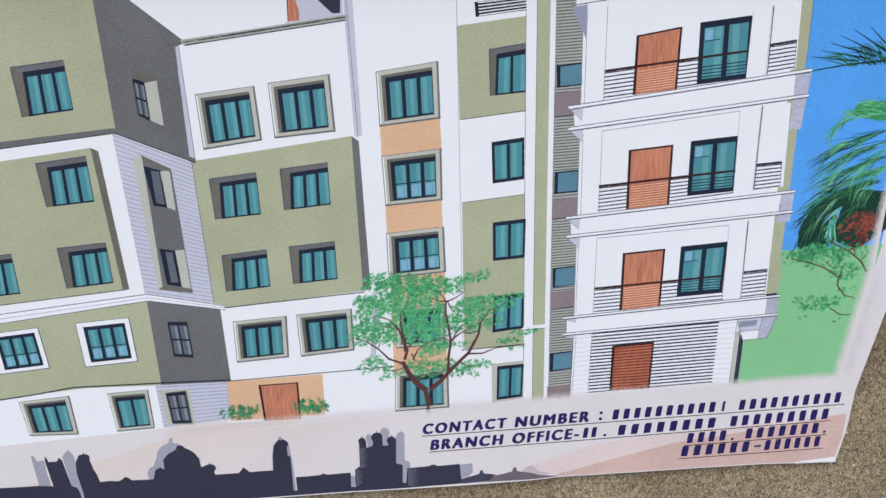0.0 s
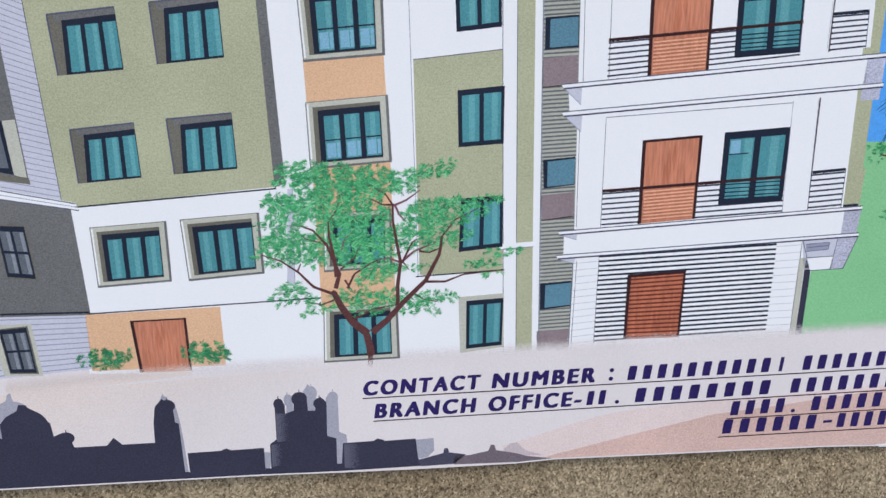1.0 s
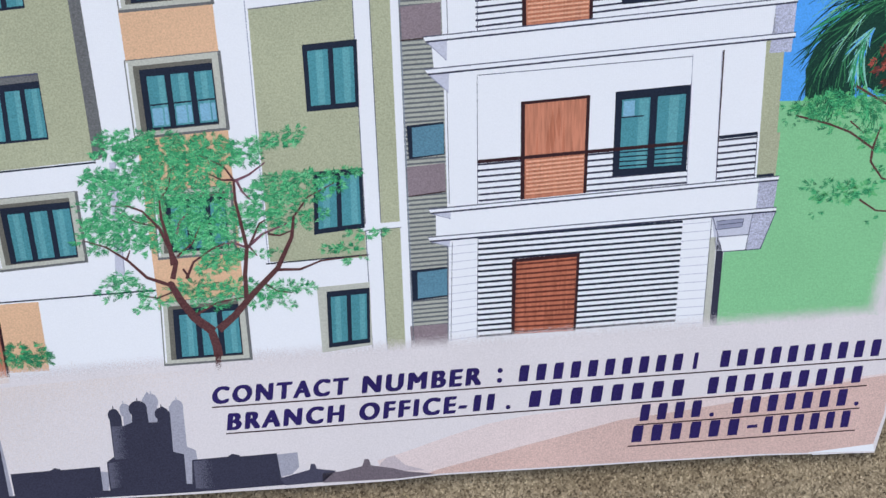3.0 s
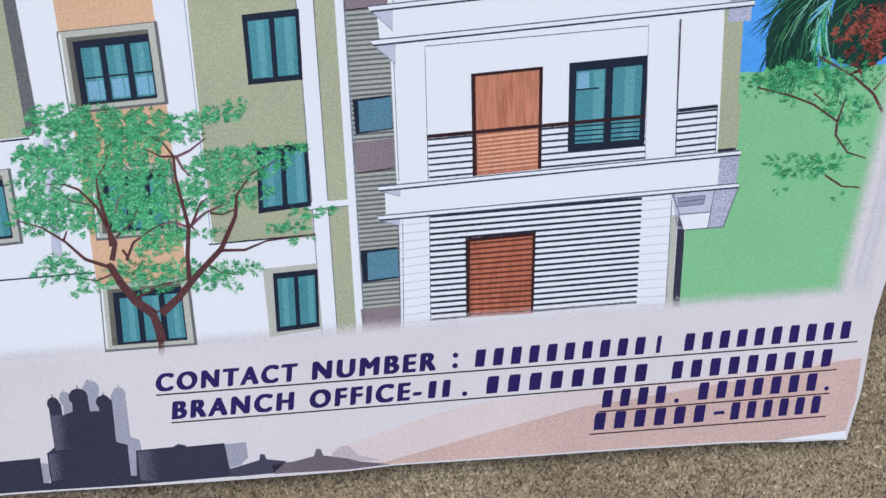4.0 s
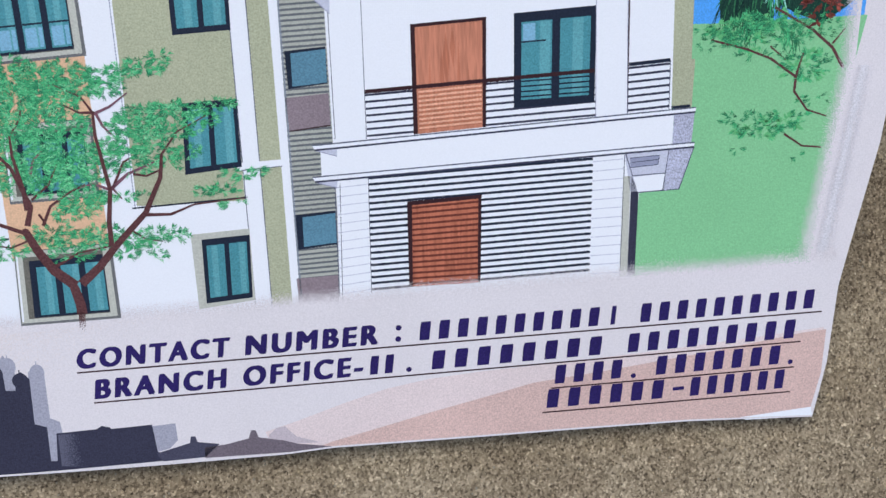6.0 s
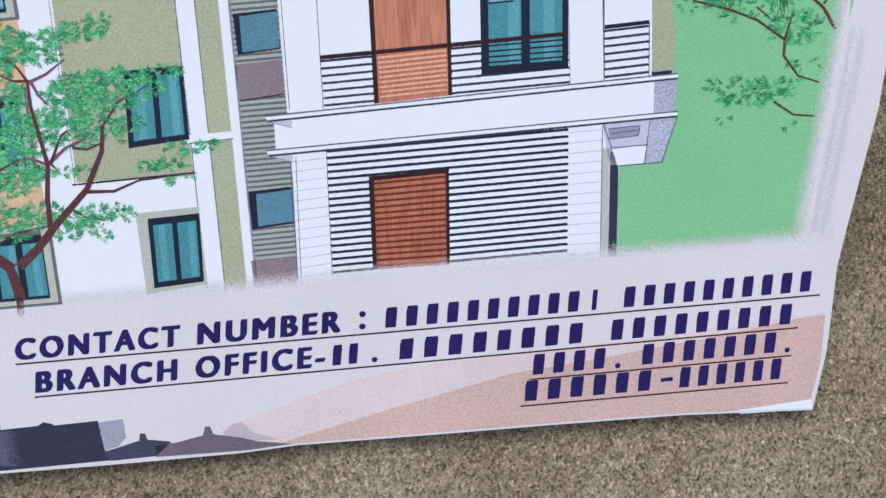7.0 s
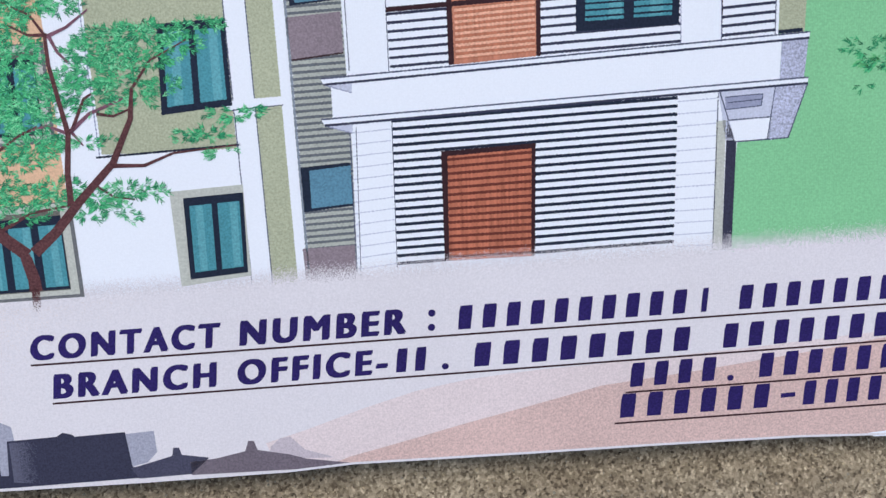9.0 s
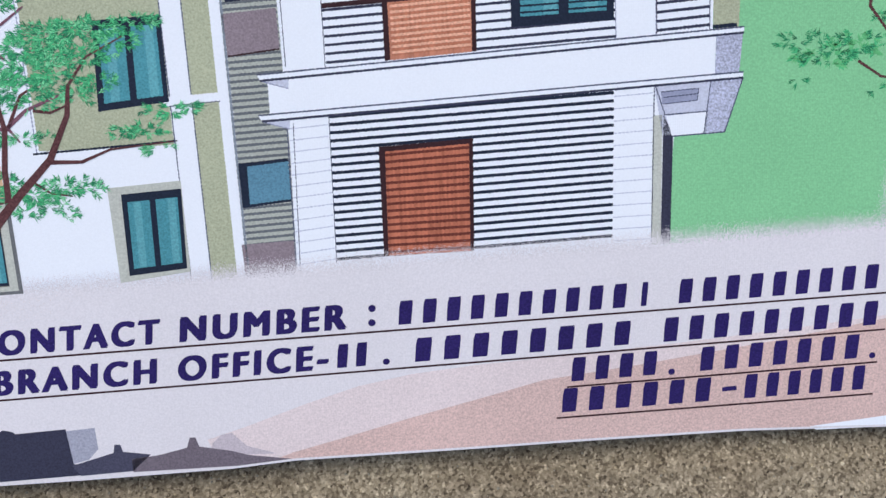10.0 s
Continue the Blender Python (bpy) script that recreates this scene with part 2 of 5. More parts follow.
# ---- the banner: a printed vinyl sheet on a timber frame, propped at a slant ----
TILT_DEG = 29.05
banner = tagged(new("building_banner"), "printed vinyl banner of an apartment building, propped on concrete ground", "banner")
banner.empty_display_size = 0.1
banner.matrix_world = pose(0, 0.1005, 0.0558, TILT_DEG, 0, 0)
MM = 0.001
RAG = random.Random(9)
LIFT = 0.000007  # one layer of ink over another


def place(x, y, layer):
    return (x * MM, y * MM, layer * LIFT)


def ragged(pts):
    """The print's slightly serrated edges: long sides broken into small steps in and out."""
    out = []
    for (x0, y0), (x1, y1) in zip(pts, pts[1:] + pts[:1]):
        d = math.hypot(x1 - x0, y1 - y0)
        n = min(600, int(d / 1.0)) if d > 4 else 1
        out.append((x0, y0))
        for i in range(1, n):
            k = (i + RAG.uniform(-0.2, 0.2)) / n
            s = (0.26 if i % 2 else -0.12) * RAG.uniform(0.3, 1.2) / d
            out.append((x0 + (x1 - x0) * k - (y1 - y0) * s, y0 + (y1 - y0) * k + (x1 - x0) * s))
    return out


def printed(name, pieces, label="", uvs=None):
    """One printed figure: pieces are (ink, layer, corner points in millimetres on the sheet)."""
    verts, faces, mats, slots = [], [], [], []
    for m, layer, pts in pieces:
        if not uvs and len(pieces) < 200 and layer < 24:
            pts = ragged(pts)
        if m not in mats:
            mats.append(m)
        faces.append(tuple(range(len(verts), len(verts) + len(pts))))
        slots.append(mats.index(m))
        verts.extend(place(x, y, layer) for x, y in pts)
    ob = mesh_object(name, verts, faces, mats, banner, slots)
    if uvs:
        layer_uv = ob.data.uv_layers.new(name="UVMap")
        for i, v in enumerate(uvs):
            layer_uv.data[i].uv = v
    if label:
        ob["label"] = label
    return ob


def pairs(c):
    return [(c[i], c[i + 1]) for i in range(0, len(c), 2)]


def poly(name, m, layer, *c, label=""):
    return printed(name, [(m, layer, pairs(c))], label)


def fade_quad(name, m, layer, *c):
    """A soft edge: clear along the first two corners, solid along the last two."""
    return printed(name, [(m, layer, pairs(c))], uvs=[(0, 0), (1, 0), (1, 1), (0, 1)])


def within(q, s, t):
    """A point of the quad q (top left, top right, bottom right, bottom left), s to the right, t down."""
    (ax, ay), (bx, by), (cx_, cy_), (dx, dy) = q
    return ((1 - t) * ((1 - s) * ax + s * bx) + t * ((1 - s) * dx + s * cx_), (1 - t) * ((1 - s) * ay + s * by) + t * ((1 - s) * dy + s * cy_))


def sub(q, s0, t0, s1, t1):
    return [within(q, s0, t0), within(q, s1, t0), within(q, s1, t1), within(q, s0, t1)]


def stroke(x0, y0, x1, y1, w0, w1=None):
    w1 = w0 if w1 is None else w1
    d = math.hypot(x1 - x0, y1 - y0) or 1.0
    nx, ny = -(y1 - y0) / d / 2, (x1 - x0) / d / 2
    return [(x0 + nx * w0, y0 + ny * w0), (x0 - nx * w0, y0 - ny * w0), (x1 - nx * w1, y1 - ny * w1), (x1 + nx * w1, y1 + ny * w1)]


def outline(name, m, layer, width, *c, closed=False):
    p = pairs(c)
    if closed:
        p = p + p[:1]
    return printed(name, [(m, layer, stroke(*a, *b, width * 1.3)) for a, b in zip(p, p[1:])])


def with_pieces(name, base, piece_name, pieces, label=""):
    """A printed figure whose repeated pieces are parts of their own."""
    ob = printed(name, base, label)
    for p in pieces:
        child = printed(piece_name, p)
        child.parent = ob
    return ob


def window(style, panes, layer, *c, low=0):
    """A printed window: surround, dark frame, teal panes; low: how many panes show a paler lower half."""
    q = pairs(c)
    parts = []
    if style == "recess":
        base = (taupe, layer, q)
        parts += [("reveal_line", line_grey, layer + 1, sub(q, -0.012, 0.0, 0.012, 1.0)), ("reveal_line", line_grey, layer + 1, sub(q, 0.0, -0.012, 1.0, 0.014)), ("reveal_shade", stone_grey, layer + 1, sub(q, 0.10, 0.02, 1.0, 0.13))]
        op = (0.17, 0.11, 1.0, 1.0)
    elif style == "frame":
        base = (stone_grey, layer, sub(q, -0.012, -0.012, 1.035, 1.035))
        parts += [("surround", beige, layer + 1, q), ("surround_light", white, layer + 2, sub(q, 0.005, 0.02, 0.025, 0.98)), ("reveal", taupe, layer + 2, sub(q, 0.075, 0.075, 0.93, 0.945))]
        op = (0.135, 0.13, 0.925, 0.935)
    elif style == "white":
        base = (line_grey, layer, sub(q, -0.012, -0.012, 1.02, 1.02))
        parts.append(("surround", white, layer + 1, q))
        op = (0.12, 0.10, 0.91, 0.92)
    elif style == "dim":
        base = (taupe, layer, sub(q, -0.03, -0.03, 1.06, 1.03))
        op = (0.0, 0.0, 1.0, 1.0)
    else:
        base = None
        op = (0.0, 0.0, 1.0, 1.0)
    o = sub(q, *op)
    if style == "recess":
        o[0], o[3] = within(q, 0.20, 0.12), within(q, 0.135, 1.0)
    if base:
        parts.append(("window_frame", night, layer + 3, o))
    else:
        base = (night, layer + 3, o)
    left, right, top, foot = (0.09, 0.985, 0.12, 0.96) if style in ("recess", "frame") else (0.09, 0.93, 0.10, 0.92)
    glass, gloss = (glass_grey, slate_grey) if style == "dim" else (teal, teal_mid)
    bar = 0.085 if panes > 2 else 0.10
    each = (right - left - bar * (panes - 1)) / panes
    tint = random.random()
    for i in range(panes):
        s0 = left + i * (each + bar)
        s1 = s0 + each
        parts.append(("pane", glass, layer + 4, sub(o, s0, top, s1, foot)))
        sheen = s0 + each * (0.15 + 0.5 * random.random())
        parts.append(("sheen", gloss, layer + 5, sub(o, sheen, top + 0.01, min(s1, sheen + each * 0.34), foot - 0.01)))
        if i >= panes - low or (low and i == 0 and low > 1):
            parts.append(("pane_light", teal_pale, layer + 6, sub(o, s0 + 0.02, 0.62 + 0.03 * tint, s0 + each * 0.66, foot - 0.03)))
            parts.append(("pane_light", teal_pale, layer + 6, sub(o, s0 + each * 0.76, 0.62 + 0.03 * tint, s1 - 0.01, foot - 0.03)))
            parts.append(("transom", night, layer + 6, sub(o, s0, 0.575, s1, 0.60)))
    if style == "dim":
        parts.append(("transom", night, layer + 6, sub(o, 0.0, 0.48, 1.0, 0.53)))
    if style == "balcony":
        parts.append(("pane_light", teal_pale, layer + 6, sub(o, left + 0.02, top + 0.02, left + each * 0.45, 0.30)))
        parts.append(("transom", night, layer + 7, sub(o, left, 0.30, left + each * 0.8, 0.315)))
    ob = printed("printed_window", [base])
    for name, m, lay, pts in parts:
        printed(name, [(m, lay, pts)]).parent = ob
    return ob


def slats(name, m, layer, n, thick, *c, back=None):
    """n level bars across a quad."""
    q = pairs(c)
    bars = []
    for i in range(n):
        t = (i + 0.5) / n
        bars.append([(m, layer + 1, sub(q, 0, t - thick / n / 2, 1, t + thick / n / 2))])
    return with_pieces(name, [(back, layer, q)] if back else bars.pop(0), "slat", bars)


def stripes(name, m, layer, n, thick, *c):
    """Fine ruled lines, too close to pick apart."""
    q = pairs(c)
    return tagged(printed(name, [(m, layer, sub(q, 0, (i + 0.5) / n - thick / n / 2, 1, (i + 0.5) / n + thick / n / 2)) for i in range(n)]), kind="stuff")


def door(m, layer, *c):
    q = pairs(c)
    ob = printed("printed_door", [(umber, layer, q)])
    leaf = printed("door_leaf", [(m, layer + 1, sub(q, 0.06, 0.03, 0.95, 1.0))])
    leaf.parent = ob
    for s0, wide, t0, t1 in ((0.46, 0.05, 0.10, 0.60), (0.55, 0.035, 0.06, 0.42), (0.40, 0.03, 0.25, 0.75), (0.24, 0.02, 0.30, 0.97), (0.76, 0.025, 0.45, 0.98), (0.63, 0.02, 0.2, 0.8)):
        tm = (t0 + t1) / 2
        figure = printed("wood_figure", [(timber_dark, layer + 2, [within(q, s0, t0), within(q, s0 + wide, tm), within(q, s0 + 0.01, t1), within(q, s0 - wide, tm)])])
        figure.parent = ob
    return ob


def blob(x, y, a, b, turn, n=6):
    ca, sa = math.cos(turn), math.sin(turn)
    return [(x + a * math.cos(k) * ca - b * math.sin(k) * sa, y + a * math.cos(k) * sa + b * math.sin(k) * ca) for k in (2 * math.pi * i / n for i in range(n))]


def foliage(name, inks, layer, count, length, clumps, label="", lean=0.0):
    """Feathery printed leaves: small dabs in sprays inside each clump (x, y, half width, half height)."""
    pieces = []
    area = sum(c[2] * c[3] for c in clumps)
    for x, y, a, b in clumps:
        for k in range(max(4, int(count * a * b / area / 6))):
            r, w = math.sqrt(random.random()), random.random() * 2 * math.pi
            px, py = x + a * r * math.cos(w), y + b * r * math.sin(w)
            turn = w + random.gauss(lean, 0.7) if random.random() < 0.6 else random.gauss(0, 0.5) + random.choice((0, math.pi))
            m = random.choice(inks)
            for j in range(6):
                way = turn + random.uniform(-1.0, 1.0)
                size, off = length * random.uniform(0.6, 1.5), length * random.uniform(0, 0.7)
                ox, oy = px + off * math.cos(turn) + random.gauss(0, 0.4), py + off * math.sin(turn) * 0.7 + random.gauss(0, 0.3)
                ca, sa, wide = math.cos(way), math.sin(way) * 0.75, size * random.uniform(0.13, 0.22)
                pieces.append((m if random.random() < 0.65 else random.choice(inks), layer + random.randint(0, 3),
                               [(ox, oy), (ox + size * 0.45 * ca + wide * sa, oy + size * 0.45 * sa - wide * ca), (ox + size * ca, oy + size * sa), (ox + size * 0.45 * ca - wide * sa, oy + size * 0.45 * sa + wide * ca)]))
    return tagged(printed(name, pieces, label), kind="stuff")


def sprays(name, inks, layer, density, clumps, label):
    """Fern-like printed leaves: short level twigs with leaflets off both sides, thinning towards each clump's rim."""
    pieces = []
    for x, y, a, b in clumps:
        for k in range(max(4, int(density * math.pi * a * b / 6))):
            r, w = random.random() ** 0.6 * 1.08, random.random() * 2 * math.pi
            px, py = x + a * r * math.cos(w), y + b * r * math.sin(w)
            turn = random.gauss(0.0, 0.35) + 0.5 * math.sin(w) * (-1 if math.cos(w) < 0 else 1) + (math.pi if math.cos(w) < 0 else 0.0)
            m = random.choice(inks)
            for j in range(6):
                along = 0.5 * j * random.uniform(0.7, 1.3)
                way = turn + (1 if j % 2 else -1) * random.uniform(0.15, 0.75)
                size = random.uniform(1.5, 3.9) * (1.15 - 0.08 * j)
                ox, oy = px + along * math.cos(turn), py + along * math.sin(turn)
                ca, sa, wide = math.cos(way), math.sin(way), random.uniform(0.2, 0.34)
                pieces.append((m if random.random() < 0.75 else random.choice(inks), layer + random.random() * 3.4,
                               [(ox, oy), (ox + size * 0.4 * ca + wide * sa, oy + size * 0.4 * sa - wide * ca), (ox + size * ca, oy + size * sa), (ox + size * 0.4 * ca - wide * sa, oy + size * 0.4 * sa + wide * ca)]))
    return tagged(printed(name, pieces, label), kind="stuff")


def limb(m, layer, w0, w1, *c):
    """A printed branch that tapers along its run of points."""
    p = pairs(c)
    n = len(p) - 1
    pieces = []
    for i in range(n):
        a, b = w0 + (w1 - w0) * i / n, w0 + (w1 - w0) * (i + 1) / n
        pieces += [(m, layer + 0.4 * i, stroke(*p[i], *p[i + 1], a, b)), (m, layer + 0.4 * i + 0.2, blob(*p[i + 1], b / 2, b / 2, 0, 8))]
    return printed("branch", pieces)


def strands(inks, layer, n, width, a0, a1, b0, b1, seed):
    """Hanging palm leaflets: n curved strokes from the edge a0-a1 to the edge b0-b1."""
    rnd = random.Random(seed)
    pieces = []
    for i in range(n):
        u, v = rnd.random(), rnd.random() * 0.25
        x0, y0 = a0[0] + (a1[0] - a0[0]) * u, a0[1] + (a1[1] - a0[1]) * u
        w = min(1.0, max(0.0, u + rnd.gauss(0, 0.12)))
        x1, y1 = b0[0] + (b1[0] - b0[0]) * w, b0[1] + (b1[1] - b0[1]) * w
        x1, y1 = x1 + (x0 - x1) * v, y1 + (y0 - y1) * v
        mx, my = (x0 + x1) / 2 + rnd.gauss(-3, 3), (y0 + y1) / 2 + rnd.uniform(2, 9)
        m, lay = rnd.choice(inks), layer + rnd.randint(0, 4)
        pieces += [(m, lay, stroke(x0, y0, mx, my, width * 0.7, width)), (m, lay, stroke(mx, my, x1, y1, width, 0.2))]
    return tagged(printed("palm_frond", pieces, "dark green printed palm leaves"), kind="stuff")


def blades(inks, layer, n, spread, width, *c, seed=1):
    """Hair-like palm leaflets: n curved strokes that run along an arch (root, middle, tip) and fan out to its sides."""
    rnd = random.Random(seed)
    (x0, y0), (x1, y1), (x2, y2) = pairs(c)
    pieces = []

    def on(k, off):
        tx, ty = (1 - k) * (x1 - x0) + k * (x2 - x1), (1 - k) * (y1 - y0) + k * (y2 - y1)
        d = math.hypot(tx, ty) or 1.0
        return ((1 - k) ** 2 * x0 + 2 * k * (1 - k) * x1 + k * k * x2 - ty / d * off, (1 - k) ** 2 * y0 + 2 * k * (1 - k) * y1 + k * k * y2 + tx / d * off)
    for i in range(n):
        k0 = rnd.random() * 0.75
        k1 = min(1.08, k0 + rnd.uniform(0.22, 0.5))
        start, swing = rnd.gauss(0, 0.3) * spread, rnd.gauss(0, 0.55) * spread
        pts = [on(k0 + (k1 - k0) * j / 3, start * (0.4 + k0) + swing * (j / 3) ** 1.5) for j in range(4)]
        m, lay, w = rnd.choice(inks), layer + rnd.random() * 3, width * rnd.uniform(0.6, 1.3)
        for j, (w0, w1) in enumerate(((0.5, 1.0), (1.0, 0.8), (0.8, 0.15))):
            pieces.append((m, lay, stroke(*pts[j], *pts[j + 1], w * w0, w * w1)))
    return tagged(printed("palm_frond", pieces, "green printed palm leaves"), kind="stuff")


def word(text, layer, *c):
    """Heavy capitals fitted between four corners, one part a letter, under the line they belong to."""
    q = pairs(c)
    curve = bpy.data.curves.new("lettering", "FONT")
    curve.body, curve.size, curve.offset, curve.space_character = text, 1.0, 0.0, 1.32
    holder = bpy.data.objects.new("lettering", curve)
    scene.collection.objects.link(holder)
    bpy.context.view_layer.update()
    me = bpy.data.meshes.new_from_object(holder.evaluated_get(bpy.context.evaluated_depsgraph_get()))
    bpy.data.objects.remove(holder)
    xs, ys = [v.co.x for v in me.vertices], [v.co.y for v in me.vertices]
    x0, x1, y0, y1 = min(xs), max(xs), min(ys), max(ys)
    verts, faces = [], []
    for k, (dx, dy) in enumerate(((-0.065, -0.025), (-0.039, 0.025), (-0.013, -0.025), (0.013, 0.025), (0.039, -0.025), (0.065, 0.025))):
        first = len(verts)
        for v in me.vertices:
            x, y = within(q, (v.co.x + dx - x0 + 0.065) / (x1 - x0 + 0.13), 1 - (v.co.y + dy - y0) / (y1 - y0))
            verts.append(place(x, y, layer + 0.3 * k))
        faces += [tuple(first + i for i in p.vertices) for p in me.polygons]
    bpy.data.meshes.remove(me)
    ob = mesh_object("lettering", verts, faces, [navy], banner)
    ob["label"] = "dark purple printed capitals"
    return ob


def bars(n, layer, *c):
    """A run of writing given as n plain upright bars."""
    q = pairs(c)
    pieces = []
    for i in range(n):
        s0, s1 = i / n + 0.14 / n, (i + 1) / n - 0.32 / n
        k = 0.05 / n
        pieces.append([(navy, layer, [within(q, s0 + k, 0), within(q, s1, 0), within(q, s1 + k * 0.3, 0.2), within(q, s1 - k * 0.4, 1), within(q, s0, 1), within(q, s0, 0.25)])])
    return with_pieces("writing_bar", pieces.pop(0), "writing_bar", pieces)


def sheet():
    """The vinyl sheet with its turned-over edge and the timber frame behind it."""
    n = len(sheet_edge)
    front = [place(x, y, 0) for x, y in sheet_edge]
    back = [(x * 0.994, y + 0.002, z - 0.017) for x, y, z in front]
    faces = [tuple(range(n))] + [(i, i + n, (i + 1) % n + n, (i + 1) % n) for i in range(n)]
    ob = mesh_object("vinyl_sheet", front + back, faces, [pale, vinyl_edge], banner, [0] + [1] * n)
    ob["label"] = "pale printed vinyl sheet folded over its frame"
    for x0, y0, x1, y1 in ((-530, -55, 490, -20), (-530, 505, 590, 540), (-530, -20, -495, 505)):
        bm = bmesh.new()
        bmesh.ops.create_cube(bm, size=1.0, matrix=Matrix.Translation(((x0 + x1) / 2000, (y0 + y1) / 2000, -0.011)) @ Matrix.Diagonal(((x1 - x0) * MM, (y1 - y0) * MM, 0.018, 1)))
        bmesh.ops.bevel(bm, geom=bm.edges[:], offset=0.0015, segments=1, affect="EDGES")
        me = bpy.data.meshes.new("frame_batten")
        bm.to_mesh(me)
        me.materials.append(batten_wood)
        batten = new("frame_batten", me)
        batten.parent = banner


# the sheet, its edges and the ground colours of the print
sheet_edge = [(-540, -63.5), (-347, -64.8), (-184, -66.2), (-83, -67.0), (-14, -68.9), (48, -70.1), (126, -70.6), (160, -69.0), (252, -70.9), (324, -72.0), (406, -73.8), (449, -76.2), (498.8, -79.2), (507, -38), (511.5, 18), (518, 48), (534, 118), (545, 200), (600, 545), (-540, 545)]
sheet()
poly("sky_print", azure, 2, 389.1, 511.1, 395.3, 533.3, 552.0, 507.9, 542.0, 473.5, 530.0, 353.4, 520.0, 257.7, 515.0, 193.5, 394.2, 200.1)
poly("lawn_print", lawn, 3, 392.1, 201.6, 411.7, 201.1, 451.1, 201.6, 518.0, 202.6, 511.5, 173.0, 499.5, 103.0, 489.5, 37.0, 487.0, 12.0, 323.2, 30.0, 337.4, 98.4, 359.8, 137.1)
# left wing
poly("olive_wall", olive, 4, -431.0, 528.9, -309.0, 510.8, -299.4, 369.5, -456.4, 353.9)
poly("grey_wall", stone_grey, 5, -309.0, 510.8, -295.0, 510.5, -275.0, 494.3, -226.3, 452.7, -236.2, 448.0, -230.9, 335.7, -299.4, 369.5)
poly("dark_eave", stone_grey, 8, -456.0, 356.7, -301.6, 370.6, -225.4, 336.0, -225.7, 331.3, -300.5, 365.4, -457.1, 349.4)
outline("eave_line", night, 9, 0.80, -457.1, 349.4, -300.5, 365.4, -225.7, 331.9)
poly("white_wall", white, 4, -456.9, 350.5, -303.0, 366.0, -286.4, 188.4, -483.4, 167.8)
poly("olive_wall", olive, 5, -459.0, 335.8, -324.9, 351.5, -306.5, 198.7, -480.8, 185.4)
poly("reveal_shade", taupe, 6, -324.9, 351.5, -317.8, 347.8, -302.0, 199.1, -308.3, 198.2)
outline("floor_line", night, 6, 0.80, -480.8, 185.4, -306.5, 198.7)
poly("siding_print", lilac, 5, -303.0, 366.0, -229.4, 332.5, -217.6, 173.5, -286.4, 188.4)
stripes("siding_ruling", lilac_dark, 6, 36, 0.14, -303.0, 366.0, -229.4, 332.5, -217.6, 173.5, -286.4, 188.4)
poly("box_frame", beige, 8, -286.1, 341.1, -277.3, 341.9, -268.5, 199.5, -272.7, 196.6)
poly("box_frame", taupe, 9, -277.3, 341.9, -250.3, 326.6, -249.5, 322.4, -276.7, 337.2)
poly("box_wall", stone_grey, 8, -276.7, 337.2, -249.5, 322.4, -239.2, 193.8, -268.5, 199.5)
poly("box_jamb", beige, 9, -260.9, 324.1, -251.5, 325.5, -248.8, 282.3, -256.8, 286.3)
poly("box_jamb", beige, 9, -252.8, 238.9, -243.7, 239.6, -240.3, 195.2, -249.2, 198.3)
poly("box_sill", taupe, 10, -272.7, 196.6, -268.4, 200.1, -239.1, 195.7, -238.3, 190.6)
poly("box_pane", night, 9, -276.2, 330.7, -260.2, 325.3, -256.9, 285.7, -269.9, 288.8)
poly("box_pane", glass_grey, 10, -269.5, 325.7, -262.0, 324.2, -258.8, 289.4, -267.0, 291.1)
poly("box_pane", night, 9, -268.3, 242.2, -252.8, 238.9, -249.2, 198.3, -263.8, 201.8)
poly("box_pane", glass_grey, 10, -262.5, 238.2, -255.8, 237.2, -252.2, 203.6, -259.6, 204.0)
poly("ledge", white, 7, -482.5, 174.1, -285.0, 192.9, -208.2, 175.1, -206.2, 169.7, -284.6, 184.6, -484.1, 162.8)
outline("ledge_line", line_grey, 8, 0.70, -482.4, 174.7, -285.0, 192.3, -208.2, 174.4)
outline("ledge_line", line_grey, 8, 0.70, -484.0, 163.4, -284.6, 184.6, -206.3, 169.1)
outline("ledge_line", lilac_dark, 8, 0.50, -483.2, 169.1, -284.2, 188.4, -207.2, 171.7)
poly("olive_wall", olive, 4.3, -484.1, 162.8, -285.7, 184.6, -279.1, 85.7, -358.2, 88.4, -496.5, 77.2)
poly("grey_wall", stone_grey, 4.7, -285.7, 184.6, -212.0, 170.1, -206.3, 84.2, -279.1, 85.7)
poly("white_wall", white, 4, -496.5, 77.2, -369.7, 88.7, -285.5, 86.2, -279.9, 33.2, -504.4, 23.2)
poly("siding_print", lilac, 5, -285.5, 86.2, -209.3, 84.4, -208.6, 38.5, -281.0, 34.0)
stripes("siding_ruling", lilac_dark, 6, 11, 0.18, -285.5, 86.2, -209.3, 84.4, -208.6, 38.5, -281.0, 34.0)
outline("floor_line", night, 9, 1.20, -496.7, 75.8, -410.4, 84.4, -369.6, 90.0, -279.2, 88.4, -206.7, 86.6)
window("recess", 3, 10, -389.8, 433.5, -340.7, 438.9, -336.7, 390.1, -384.6, 384.7)
poly("reveal_shade", taupe, 11, -279.6, 429.0, -262.5, 420.4, -256.0, 416.6, -268.2, 415.4, -279.3, 419.7)
window("dim", 2, 12, -279.0, 419.4, -268.2, 415.2, -265.8, 376.5, -276.2, 382.1)
poly("box_jamb", beige, 12, -268.2, 414.4, -256.4, 416.2, -253.2, 370.9, -265.6, 377.1)
window("recess", 3, 10, -378.2, 337.8, -330.1, 343.1, -326.9, 295.9, -372.9, 292.3)
window("recess", 3, 10, -368.2, 248.0, -320.4, 251.4, -317.0, 207.0, -363.3, 203.6)
